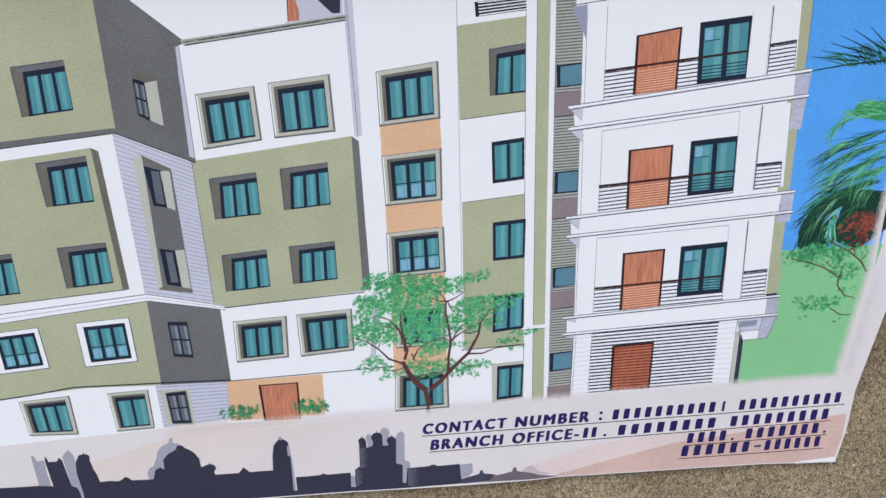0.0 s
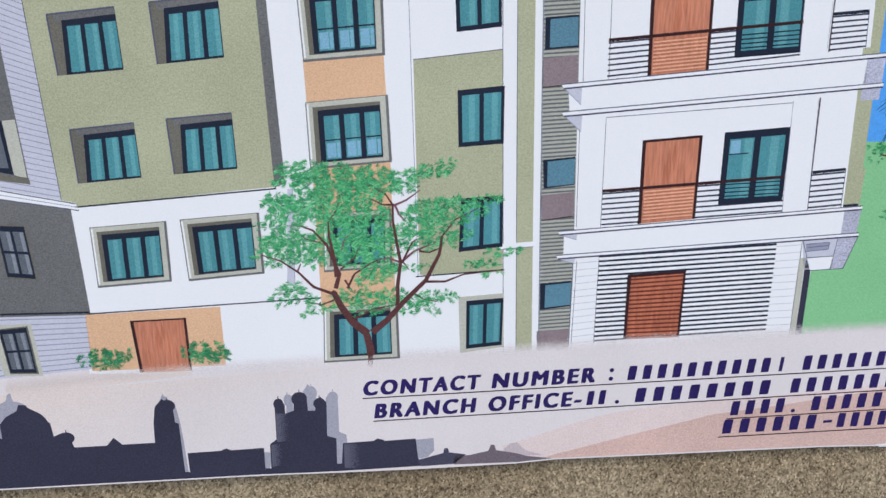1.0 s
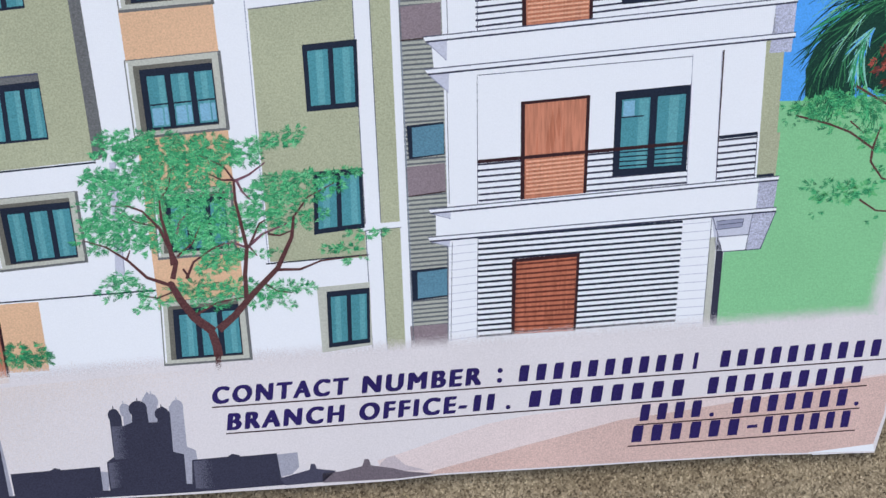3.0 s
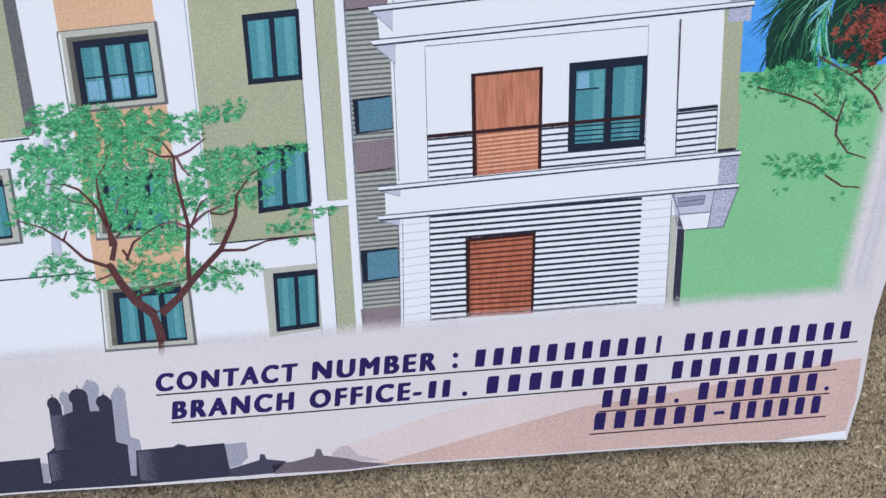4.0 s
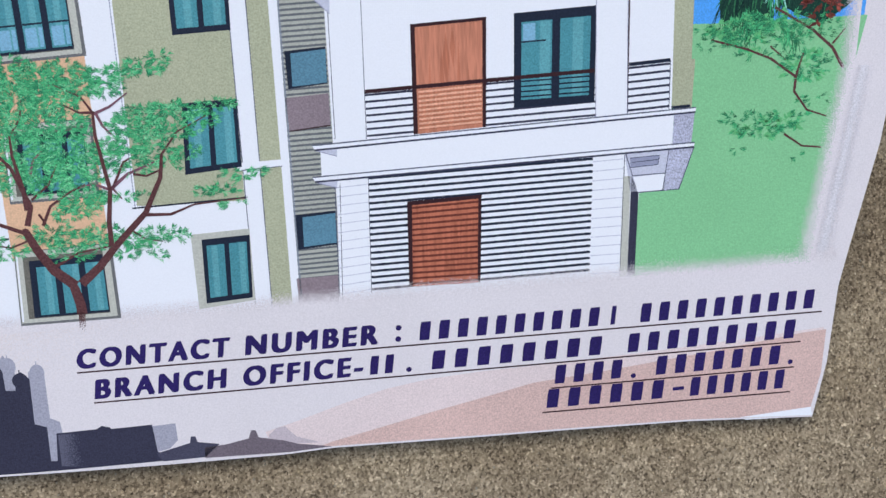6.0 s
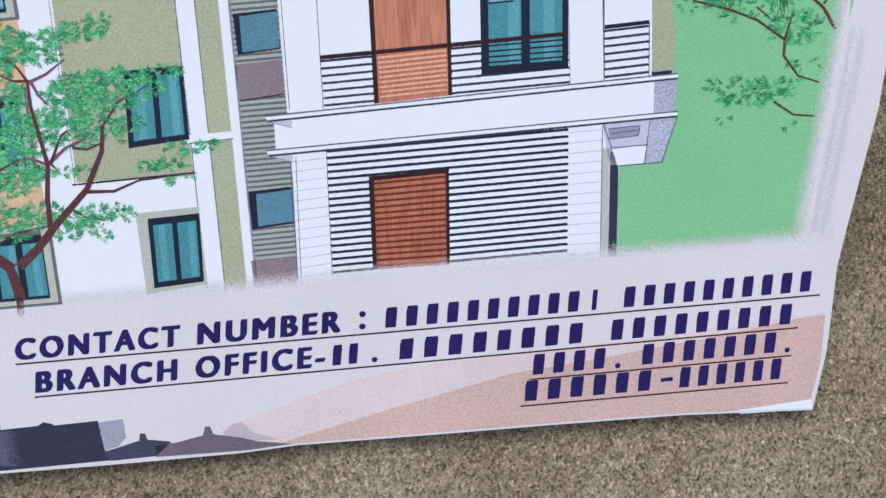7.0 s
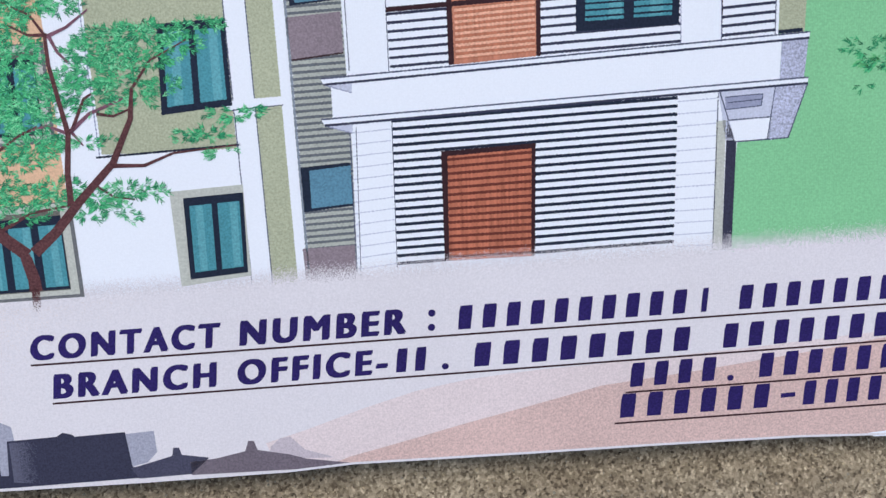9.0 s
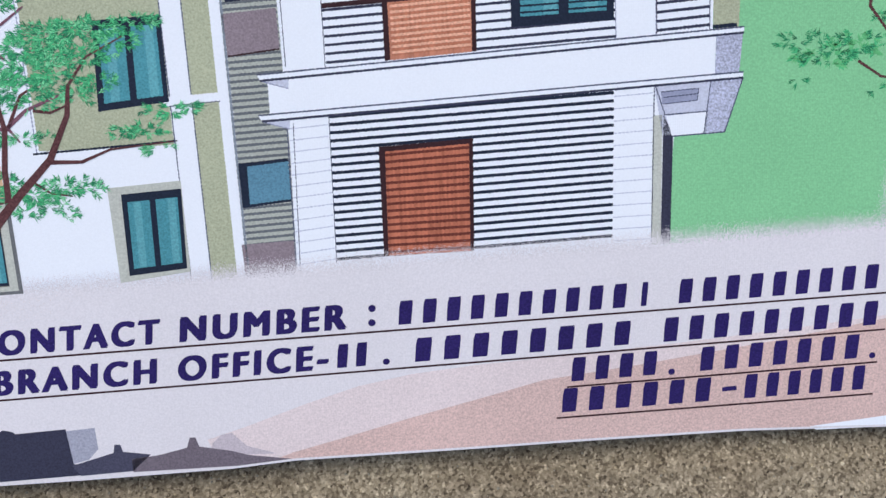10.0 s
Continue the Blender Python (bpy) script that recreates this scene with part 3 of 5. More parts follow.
window("recess", 3, 10, -456.6, 241.5, -412.9, 244.5, -409.6, 200.9, -457.2, 197.7)
window("white", 3, 10, -359.2, 163.8, -306.1, 166.7, -301.6, 116.4, -354.3, 113.6, low=2)
window("white", 3, 10, -446.2, 157.6, -397.7, 161.3, -391.3, 115.1, -441.1, 111.5, low=2)
window("dim", 2, 12, -267.2, 159.5, -247.1, 158.1, -243.2, 116.1, -263.5, 118.9)
window("frame", 3, 12, -426.2, 76.9, -376.4, 79.7, -371.5, 34.7, -419.6, 36.7)
window("frame", 2, 12, -335.3, 79.9, -294.8, 80.8, -291.6, 35.6, -329.7, 34.6)
poly("surround", beige, 10, -282.0, 79.1, -251.3, 79.4, -246.8, 34.6, -276.1, 36.4)
window("dim", 2, 12, -275.3, 75.1, -255.1, 76.3, -251.4, 37.8, -271.1, 38.8)
# middle wing
poly("white_wall", white, 4, -275.1, 494.2, -266.1, 525.4, -56.4, 520.8, -51.7, 204.1, -42.7, 22.6, -211.9, 34.5, -212.8, 175.4, -226.1, 333.7, -237.2, 449.2, -227.9, 453.2)
outline("roof_line", line_grey, 6, 1.60, -227.9, 452.7, -72.8, 472.7)
poly("cornice", slat_grey, 6, -231.5, 455.0, -72.7, 474.9, -71.8, 470.0, -227.7, 448.9)
outline("roof_line", night, 7, 0.90, -226.6, 449.9, -72.9, 469.4)
poly("roof_wall", lilac, 5, -132.1, 522.5, -77.9, 521.3, -74.9, 473.9, -130.9, 467.8)
poly("roof_jamb", white, 6, -133.2, 522.5, -128.9, 522.4, -128.1, 469.9, -132.5, 469.5)
poly("door_leaf", timber, 6, -128.4, 511.8, -122.2, 495.7, -117.5, 479.4, -117.3, 470.7, -128.1, 469.9)
outline("door_line", umber, 7, 0.80, -128.4, 511.8, -128.1, 469.9)
poly("roof_slope", skyline_dark, 6, -110.7, 500.8, -99.6, 511.2, -77.1, 510.6, -78.1, 476.7, -85.7, 476.4)
outline("corner_line", line_grey, 6, 0.50, -233.0, 449.0, -225.5, 333.7)
poly("corner_trim", lilac, 5, -237.2, 449.2, -233.0, 449.0, -225.5, 333.7, -230.8, 336.3)
poly("sky_print", azure, 5, -295.8, 508.4, -278.8, 525.6, -271.1, 515.1, -274.6, 493.7)
poly("olive_wall", olive, 5, -229.4, 333.4, -70.4, 352.8, -58.1, 182.3, -208.4, 171.8, -217.6, 172.6)
outline("corner_line", line_grey, 6, 0.5, -229.4, 333.4, -217.6, 172.6)
poly("reveal_shade", stone_grey, 6, -70.4, 352.8, -63.2, 347.1, -54.5, 184.7, -62.3, 181.3)
outline("floor_line", night, 7, 1.00, -208.4, 171.8, -61.2, 180.6)
poly("corner_trim", lilac, 6, -76.4, 515.9, -67.3, 515.7, -59.7, 352.9, -67.1, 351.4)
outline("corner_line", line_grey, 7, 0.50, -72.3, 489.0, -63.7, 351.9)
outline("floor_line", night, 7, 0.90, -207.7, 85.3, -70.4, 88.7, -30.9, 89.7)
poly("entrance_wall", peach, 6, -210.3, 84.6, -108.7, 86.2, -107.2, 35.7, -209.7, 36.5)
door(timber, 8, -177.6, 77.8, -135.2, 78.2, -133.6, 32.5, -173.6, 33.2)
window("frame", 3, 10, -220.6, 400.9, -165.5, 406.8, -161.2, 353.7, -216.3, 346.7)
window("frame", 3, 10, -150.0, 409.6, -92.1, 416.0, -88.3, 360.0, -146.1, 355.4)
window("recess", 3, 10, -213.4, 314.0, -166.9, 318.4, -164.4, 273.9, -210.0, 270.6)
window("recess", 3, 10, -142.9, 321.1, -95.2, 325.8, -93.5, 280.9, -140.4, 277.0)
window("recess", 3, 10, -206.4, 230.8, -160.8, 234.6, -158.9, 193.0, -204.2, 190.0)
window("recess", 3, 10, -137.6, 236.6, -90.7, 239.8, -88.9, 197.3, -134.8, 194.5)
window("frame", 3, 10, -199.5, 154.9, -145.7, 157.5, -145.2, 110.7, -198.0, 108.2)
window("frame", 3, 10, -133.2, 158.3, -76.9, 161.4, -75.1, 113.9, -130.0, 110.4)
# stair bay
poly("white_wall", white, 3, -83.9, 318.2, 49.4, 312.0, 43.0, 15.5, -67.7, 24.7)
poly("white_wall", white, 4.5, -56.4, 520.8, 47.1, 518.6, 43.0, 15.5, -36.4, 22.1, -54.7, 204.3)
poly("peach_panel", peach, 5, -41.8, 365.1, 18.8, 369.7, 21.1, 334.5, -40.2, 328.2)
poly("peach_panel", peach, 5, -37.5, 278.0, 20.7, 282.5, 22.5, 247.9, -35.7, 241.6)
poly("peach_panel", peach, 5, -33.9, 196.5, 24.8, 198.2, 27.6, 76.5, -30.2, 75.4)
poly("corner_trim", lilac, 6, -52.8, 180.0, -49.0, 180.0, -50.5, 101.0, -56.3, 101.4)
outline("corner_line", lilac_dark, 7, 0.5, -49.0, 180.0, -50.5, 101.0)
outline("corner_line", lilac_dark, 5, 0.50, 35.2, 486.3, 45.4, 104.0)
window("frame", 3, 10, -44.3, 417.2, 15.3, 425.4, 17.6, 369.2, -41.3, 363.3)
window("frame", 3, 10, -40.0, 329.8, 18.7, 335.0, 20.0, 281.4, -36.6, 277.8, low=2)
window("frame", 3, 10, -36.4, 245.5, 21.6, 249.4, 23.9, 199.9, -34.6, 196.3, low=2)
window("frame", 3, 10, -26.3, 158.7, 23.2, 160.4, 23.4, 114.2, -27.0, 112.8)
window("frame", 3, 25, -28.6, 80.5, 27.0, 82.6, 28.3, 35.4, -29.6, 34.9)
poly("olive_wall", olive, 5, 35.4, 460.8, 106.3, 468.9, 107.5, 372.1, 39.5, 365.4)
poly("white_wall", white, 5, 39.5, 365.4, 107.5, 372.1, 108.9, 281.8, 42.6, 275.8)
poly("olive_wall", olive, 5, 42.6, 275.8, 108.9, 281.8, 112.1, 104.7, 46.6, 105.3)
poly("white_wall", white, 4.8, 41.6, 518.7, 108.3, 517.2, 116.8, 31.3, 43.0, 15.5)
outline("floor_line", night, 6, 0.70, 39.5, 365.4, 107.5, 372.1)
outline("floor_line", line_grey, 6, 0.60, 42.6, 275.8, 108.9, 281.8)
outline("floor_line", night, 6, 0.90, 43.6, 104.0, 113.8, 106.5)
poly("railing_back", night, 6, 53.1, 483.6, 103.5, 488.9, 105.0, 474.5, 54.4, 469.2)
slats("railing_print", white, 7, 5, 0.35, 56.4, 484.6, 104.6, 488.9, 106.2, 474.5, 57.8, 469.1)
window("recess", 2, 10, 68.4, 436.2, 104.9, 441.3, 106.3, 391.6, 70.4, 388.9)
window("plain", 2, 10, 72.5, 340.1, 106.5, 344.0, 107.8, 298.7, 74.5, 295.4)
window("plain", 2, 10, 75.4, 251.9, 110.7, 254.5, 110.7, 209.9, 76.5, 208.1)
window("plain", 2, 10, 78.7, 167.1, 111.0, 168.4, 111.6, 126.1, 77.2, 123.2)
poly("box_frame", beige, 25, 77.2, 84.8, 113.5, 86.4, 114.1, 39.2, 78.8, 35.7)
window("plain", 2, 26, 83.6, 81.2, 113.3, 82.4, 112.6, 41.0, 83.6, 39.1)
poly("corner_trim", white, 6, 103.8, 517.3, 115.0, 517.1, 124.5, 32.8, 114.1, 32.2)
poly("olive_strip", olive, 6, 115.0, 517.1, 129.6, 516.8, 138.7, 33.9, 124.5, 32.8)
outline("corner_line", line_grey, 7, 0.50, 115.2, 511.7, 124.5, 32.8)
outline("corner_line", line_grey, 7, 0.50, 103.9, 511.9, 114.1, 33.7)
poly("ledge", white, 9, 107.6, 128.3, 136.6, 129.3, 136.4, 125.0, 109.2, 123.6)
outline("ledge_line", line_grey, 10, 0.50, 109.2, 123.6, 136.4, 125.0)
poly("corner_trim", white, 7, 128.5, 516.8, 135.2, 516.7, 143.9, 34.2, 137.4, 34.0)
outline("corner_line", slate_grey, 9, 0.90, 134.7, 516.7, 143.3, 34.2)
poly("slatted_strip", slat_grey, 7, 134.1, 516.7, 162.4, 516.1, 169.8, 37.9, 142.6, 35.0)
stripes("strip_ruling", slat_line, 8, 150, 0.40, 134.1, 515.6, 162.3, 517.2, 169.8, 37.2, 142.5, 36.5)
poly("box_pane", night, 9, 137.4, 417.8, 163.4, 420.4, 164.6, 396.8, 138.9, 394.8)
poly("box_pane", night, 9, 140.0, 304.6, 165.2, 306.2, 165.7, 282.2, 140.3, 280.6)
poly("box_pane", slate_blue, 10, 141.6, 416.4, 163.6, 418.6, 164.5, 398.2, 142.3, 396.4)
poly("box_pane", slate_blue, 10, 143.7, 303.2, 164.7, 304.6, 165.1, 283.6, 143.9, 282.2)
poly("mauve_panel", mauve, 9, 136.8, 388.2, 163.7, 391.3, 163.6, 367.5, 137.1, 365.0)
poly("mauve_panel", mauve, 9, 138.8, 274.0, 165.4, 276.4, 165.8, 254.8, 138.9, 253.0)
poly("box_pane", night, 9, 141.7, 195.7, 166.5, 197.4, 166.9, 174.8, 142.9, 172.7)
poly("box_pane", slate_blue, 10, 145.3, 194.1, 166.5, 196.0, 166.5, 175.6, 145.5, 174.0)
poly("box_pane", night, 9, 142.5, 93.2, 167.5, 94.4, 168.0, 72.2, 143.0, 70.3)
poly("box_pane", slate_blue, 10, 146.9, 91.3, 167.5, 92.8, 167.6, 73.5, 146.9, 72.0)
poly("mauve_panel", mauve, 9, 140.5, 167.2, 167.0, 168.8, 167.5, 149.4, 142.2, 147.0)
poly("mauve_panel", mauve, 9, 141.0, 51.3, 167.4, 51.6, 167.2, 34.1, 141.6, 33.0)
outline("panel_line", umber, 11, 0.70, 137.1, 364.4, 163.7, 366.9)
outline("panel_line", umber, 11, 0.70, 139.0, 252.4, 165.8, 254.2)
outline("panel_line", umber, 11, 0.70, 142.1, 146.6, 167.5, 149.0)
outline("panel_line", umber, 11, 0.70, 141.5, 32.6, 167.2, 33.7)
# balcony wing
poly("white_wall", white, 6, 162.4, 516.1, 398.1, 510.9, 362.1, 30.1, 170.0, 34.3)
poly("bay_wall", white, 6.4, 345.0, 478.0, 390.0, 483.0, 391.0, 400.0, 391.5, 270.0, 387.0, 150.0, 345.0, 146.0)
poly("olive_strip", olive, 7, 386.6, 477.2, 389.1, 511.1, 401.7, 510.9, 402.4, 476.8, 402.2, 418.5, 399.3, 149.2, 387.4, 148.5)
outline("corner_line", line_grey, 8, 0.50, 401.2, 505.3, 402.4, 476.8, 403.0, 412.6)
poly("bay_wall", white, 8, 360.7, 472.2, 390.2, 477.2, 391.5, 405.8, 361.3, 400.9)
outline("bay_line", umber, 9, 0.90, 360.7, 472.2, 361.3, 400.9)
slats("railing_print", rail_ink, 8, 7, 0.30, 187.5, 410.4, 338.5, 426.5, 339.7, 396.8, 187.9, 380.9)
door(timber, 10, 218.8, 445.8, 266.0, 453.6, 265.2, 388.8, 218.7, 384.5)
window("balcony", 2, 12, 284.6, 457.1, 339.5, 463.0, 341.4, 398.0, 286.0, 392.8)
outline("rail_top", umber, 20, 2.00, 187.5, 410.4, 338.5, 426.5)
slats("railing_print", timber_pale, 18, 9, 0.42, 222.5, 409.8, 262.7, 414.7, 262.4, 390.5, 222.4, 386.7, back=timber_dark)
slats("railing_print", night, 19, 5, 0.28, 290.0, 412.8, 337.5, 417.4, 338.0, 399.6, 290.3, 395.2)
slats("railing_print", rail_ink, 14, 7, 0.30, 360.4, 431.7, 389.2, 435.5, 390.2, 405.8, 361.2, 402.1)
outline("rail_top", night, 17, 1.90, 360.4, 431.7, 389.2, 435.5)
outline("wall_line", line_grey, 17, 0.50, 389.2, 435.5, 390.2, 405.8)
poly("pillar", white, 19, 339.1, 467.1, 359.5, 472.2, 359.4, 400.9, 338.5, 396.9)
outline("pillar_line", lilac_dark, 20, 0.40, 339.1, 467.1, 338.5, 396.9)
outline("pillar_line", lilac_dark, 20, 0.40, 359.5, 472.2, 359.4, 400.9)
poly("bay_wall", white, 8, 360.0, 367.1, 390.8, 369.6, 392.7, 276.6, 359.9, 273.7)
outline("bay_line", umber, 9, 0.90, 360.0, 367.1, 359.9, 273.7)
slats("railing_print", rail_ink, 8, 7, 0.30, 188.1, 286.7, 337.3, 297.2, 337.4, 270.4, 188.4, 257.4)
door(timber, 10, 218.2, 325.2, 266.2, 329.2, 266.4, 261.7, 219.3, 258.4)
window("balcony", 2, 12, 285.0, 332.1, 337.8, 336.0, 338.9, 274.1, 285.7, 271.0)
outline("rail_top", umber, 20, 2.00, 188.1, 286.7, 337.3, 297.2)
slats("railing_print", timber_pale, 18, 9, 0.42, 222.6, 285.7, 263.4, 288.8, 263.5, 263.6, 223.0, 260.7, back=timber_dark)
slats("railing_print", night, 19, 5, 0.28, 289.7, 289.9, 335.4, 292.7, 335.7, 275.8, 289.9, 273.1)
slats("railing_print", rail_ink, 14, 7, 0.30, 359.4, 302.5, 388.2, 304.3, 389.0, 275.5, 359.9, 273.1)
outline("rail_top", night, 17, 1.90, 359.4, 302.5, 388.2, 304.3)
outline("wall_line", line_grey, 17, 0.50, 388.2, 304.3, 389.0, 275.5)
poly("pillar", white, 19, 335.6, 363.8, 358.9, 365.9, 358.4, 275.1, 337.1, 272.9)
outline("pillar_line", lilac_dark, 20, 0.40, 335.6, 363.8, 337.1, 272.9)
outline("pillar_line", lilac_dark, 20, 0.40, 358.9, 365.9, 358.4, 275.1)
poly("bay_wall", white, 8, 357.6, 238.3, 387.0, 240.1, 387.1, 148.3, 357.5, 146.7)
outline("bay_line", umber, 9, 0.90, 357.6, 238.3, 357.5, 146.7)
slats("railing_print", rail_ink, 8, 7, 0.30, 189.3, 168.7, 335.7, 175.0, 337.5, 144.3, 190.0, 138.9)
door(timber, 10, 218.9, 208.6, 266.2, 211.3, 265.3, 142.8, 219.1, 140.4)
window("balcony", 2, 12, 283.8, 212.7, 336.7, 215.6, 335.6, 154.9, 283.3, 153.8)
outline("rail_top", umber, 20, 2.00, 189.3, 168.7, 335.7, 175.0)
slats("railing_print", timber_pale, 18, 9, 0.42, 222.8, 168.3, 262.9, 170.5, 262.6, 144.8, 222.8, 142.7, back=timber_dark)
slats("railing_print", night, 19, 5, 0.28, 287.6, 171.9, 332.8, 173.3, 332.5, 156.7, 287.5, 155.7)
slats("railing_print", rail_ink, 14, 7, 0.30, 358.2, 177.7, 385.5, 179.4, 385.5, 147.5, 357.1, 145.9)
outline("rail_top", night, 17, 1.90, 358.2, 177.7, 385.5, 179.4)
outline("wall_line", line_grey, 17, 0.50, 385.5, 179.4, 385.5, 147.5)
poly("pillar", white, 19, 336.1, 236.2, 356.5, 237.6, 357.5, 146.3, 336.7, 144.7)
outline("pillar_line", lilac_dark, 20, 0.40, 336.1, 236.2, 336.7, 144.7)
outline("pillar_line", lilac_dark, 20, 0.40, 356.5, 237.6, 357.5, 146.3)
poly("bay_wall", white, 5, 339.5, 154.7, 386.6, 156.9, 387.4, 141.9, 340.1, 137.4)
poly("olive_strip", olive, 9, 387.9, 178.5, 402.0, 179.4, 400.7, 146.7, 388.4, 145.8)
outline("floor_line", night, 11, 1.60, 387.1, 148.6, 399.8, 149.1)
# floor slabs of the balconies
poly("slab_face", white, 20, 157.3, 372.8, 391.9, 401.9, 393.5, 377.9, 159.0, 352.1)
poly("slab_return", lilac_grain, 20, 392.3, 398.6, 409.9, 401.6, 404.8, 340.7, 393.0, 339.9)
poly("slab_ledge", white, 21, 150.9, 375.2, 410.0, 405.8, 409.8, 402.2, 153.1, 371.5)
outline("ledge_line", line_grey, 22, 0.70, 150.9, 375.2, 410.0, 405.8)
outline("ledge_line", rail_ink, 22, 1.00, 153.1, 371.5, 409.8, 402.2)
poly("ledge_shadow", lilac, 20.5, 154.1, 371.1, 167.1, 372.4, 166.7, 359.0)
outline("ledge_line", lilac_dark, 20.8, 0.5, 154.1, 371.1, 166.7, 359.0)
poly("slab_ledge", white, 21, 151.8, 352.4, 409.6, 378.6, 409.4, 375.0, 154.1, 348.7)
outline("ledge_line", line_grey, 22, 0.70, 151.8, 352.4, 409.6, 378.6)
outline("ledge_line", rail_ink, 22, 1.00, 154.1, 348.7, 409.4, 375.0)
poly("ledge_shadow", lilac, 20.5, 155.1, 348.3, 168.1, 349.6, 167.7, 336.2)
outline("ledge_line", lilac_dark, 20.8, 0.5, 155.1, 348.3, 167.7, 336.2)
poly("slab_face", white, 20, 159.2, 252.0, 391.7, 268.8, 392.7, 248.1, 160.6, 232.5)
poly("slab_return", lilac_grain, 20, 391.9, 267.0, 406.4, 268.8, 405.2, 235.5, 389.7, 235.0)
poly("slab_ledge", white, 21, 153.6, 254.2, 407.3, 272.0, 407.1, 268.8, 155.5, 250.9)
outline("ledge_line", line_grey, 22, 0.70, 153.6, 254.2, 407.3, 272.0)
outline("ledge_line", rail_ink, 22, 1.00, 155.5, 250.9, 407.1, 268.8)
poly("ledge_shadow", lilac, 20.5, 156.5, 250.5, 169.5, 251.8, 169.1, 238.4)
outline("ledge_line", lilac_dark, 20.8, 0.5, 156.5, 250.5, 169.1, 238.4)
poly("slab_ledge", white, 21, 154.5, 232.9, 407.5, 248.6, 407.2, 245.3, 156.5, 229.5)
outline("ledge_line", line_grey, 22, 0.70, 154.5, 232.9, 407.5, 248.6)
outline("ledge_line", rail_ink, 22, 1.00, 156.5, 229.5, 407.2, 245.3)
poly("ledge_shadow", lilac, 20.5, 157.5, 229.1, 170.5, 230.4, 170.1, 217.0)
outline("ledge_line", lilac_dark, 20.8, 0.5, 157.5, 229.1, 170.1, 217.0)
poly("slab_face", white, 20, 160.4, 134.7, 389.0, 145.0, 388.4, 124.6, 160.3, 116.3)
poly("slab_return", lilac_grain, 20, 389.0, 144.3, 403.1, 145.2, 401.2, 124.1, 388.4, 122.8)
poly("slab_ledge", white, 21, 155.3, 136.8, 403.8, 147.9, 403.5, 144.9, 156.8, 133.8)
outline("ledge_line", line_grey, 22, 0.70, 155.3, 136.8, 403.8, 147.9)
outline("ledge_line", rail_ink, 22, 1.00, 156.8, 133.8, 403.5, 144.9)
poly("ledge_shadow", lilac, 20.5, 157.8, 133.4, 170.8, 134.7, 170.4, 129.3)
outline("ledge_line", lilac_dark, 20.8, 0.5, 157.8, 133.4, 170.4, 129.3)
poly("slab_ledge", white, 21, 154.5, 116.7, 403.7, 124.9, 403.4, 121.9, 156.0, 113.6)
outline("ledge_line", line_grey, 22, 0.70, 154.5, 116.7, 403.7, 124.9)
outline("ledge_line", rail_ink, 22, 1.00, 156.0, 113.6, 403.4, 121.9)
poly("ledge_shadow", lilac, 20.5, 157.0, 113.2, 170.0, 114.5, 169.6, 109.1)
outline("ledge_line", lilac_dark, 20.8, 0.5, 157.0, 113.2, 169.6, 109.1)
outline("wall_line", line_grey, 16, 0.40, 189.3, 226.6, 189.3, 139.0)
outline("wall_line", line_grey, 16, 0.40, 169.0, 225.7, 169.8, 140.1)
outline("wall_line", line_grey, 16, 0.50, 189.3, 227.7, 336.1, 234.8)
outline("wall_line", line_grey, 16, 0.40, 188.5, 347.2, 189.7, 257.4)
outline("wall_line", line_grey, 16, 0.40, 168.2, 345.7, 170.1, 255.9)
outline("wall_line", line_grey, 16, 0.50, 188.5, 347.2, 336.9, 363.1)
outline("wall_line", line_grey, 16, 0.40, 187.3, 476.8, 188.0, 379.7)
outline("wall_line", line_grey, 16, 0.40, 166.8, 471.7, 168.0, 376.3)
poly("slab_face", white, 20, 154.0, 476.5, 189.3, 482.3, 199.5, 504.3, 159.5, 505.2)
poly("ledge_shadow", lilac_dark, 20, 150.5, 476.6, 166.5, 478.4, 167.1, 443.4)
outline("ledge_line", line_grey, 22, 0.80, 150.5, 477.7, 192.1, 483.4)
# shuttered ground floor
poly("soffit_box", lilac, 19, 356.5, 120.6, 387.7, 121.4, 385.7, 93.7, 360.7, 94.6)
poly("soffit_box", lilac_dark, 20, 360.1, 116.9, 379.9, 117.7, 379.2, 111.6, 360.7, 110.6)
poly("soffit_box", white, 20, 362.8, 104.3, 384.9, 105.6, 383.9, 94.5, 365.7, 93.9)
poly("soffit_side", lilac_grain, 20, 386.3, 120.8, 403.4, 121.9, 393.9, 94.2, 382.8, 93.9)
outline("soffit_line", line_grey, 21, 0.60, 403.4, 121.9, 393.9, 94.2, 365.7, 93.6)
outline("soffit_line", line_grey, 22, 0.50, 361.5, 114.0, 379.9, 115.0)
outline("soffit_line", line_grey, 22, 0.50, 360.1, 116.9, 379.9, 117.7, 379.2, 111.6, 360.7, 110.6)
outline("soffit_line", line_grey, 22, 0.60, 357.2, 119.8, 362.1, 105.0, 384.9, 105.6)
outline("soffit_line", line_grey, 21, 0.50, 386.3, 120.8, 382.8, 93.9)
poly("olive_strip", beige, 19, 355.8, 104.7, 360.7, 105.1, 359.7, 36.1, 354.7, 35.8)
poly("dark_gap", skyline_dark, 19, 361.4, 105.0, 366.4, 93.5, 364.8, 36.5, 359.7, 36.1)
slats("shutter_wall", night, 16, 19, 0.38, 189.6, 116.1, 335.5, 120.1, 333.8, 40.7, 188.5, 38.3, back=white)
poly("shutter_door", umber, 19, 213.5, 97.3, 261.7, 98.8, 260.2, 39.7, 213.2, 40.2)
slats("shutter_door", shutter_dark, 20, 15, 0.38, 216.7, 94.7, 259.6, 96.2, 258.1, 39.9, 215.6, 40.4, back=shutter_red)
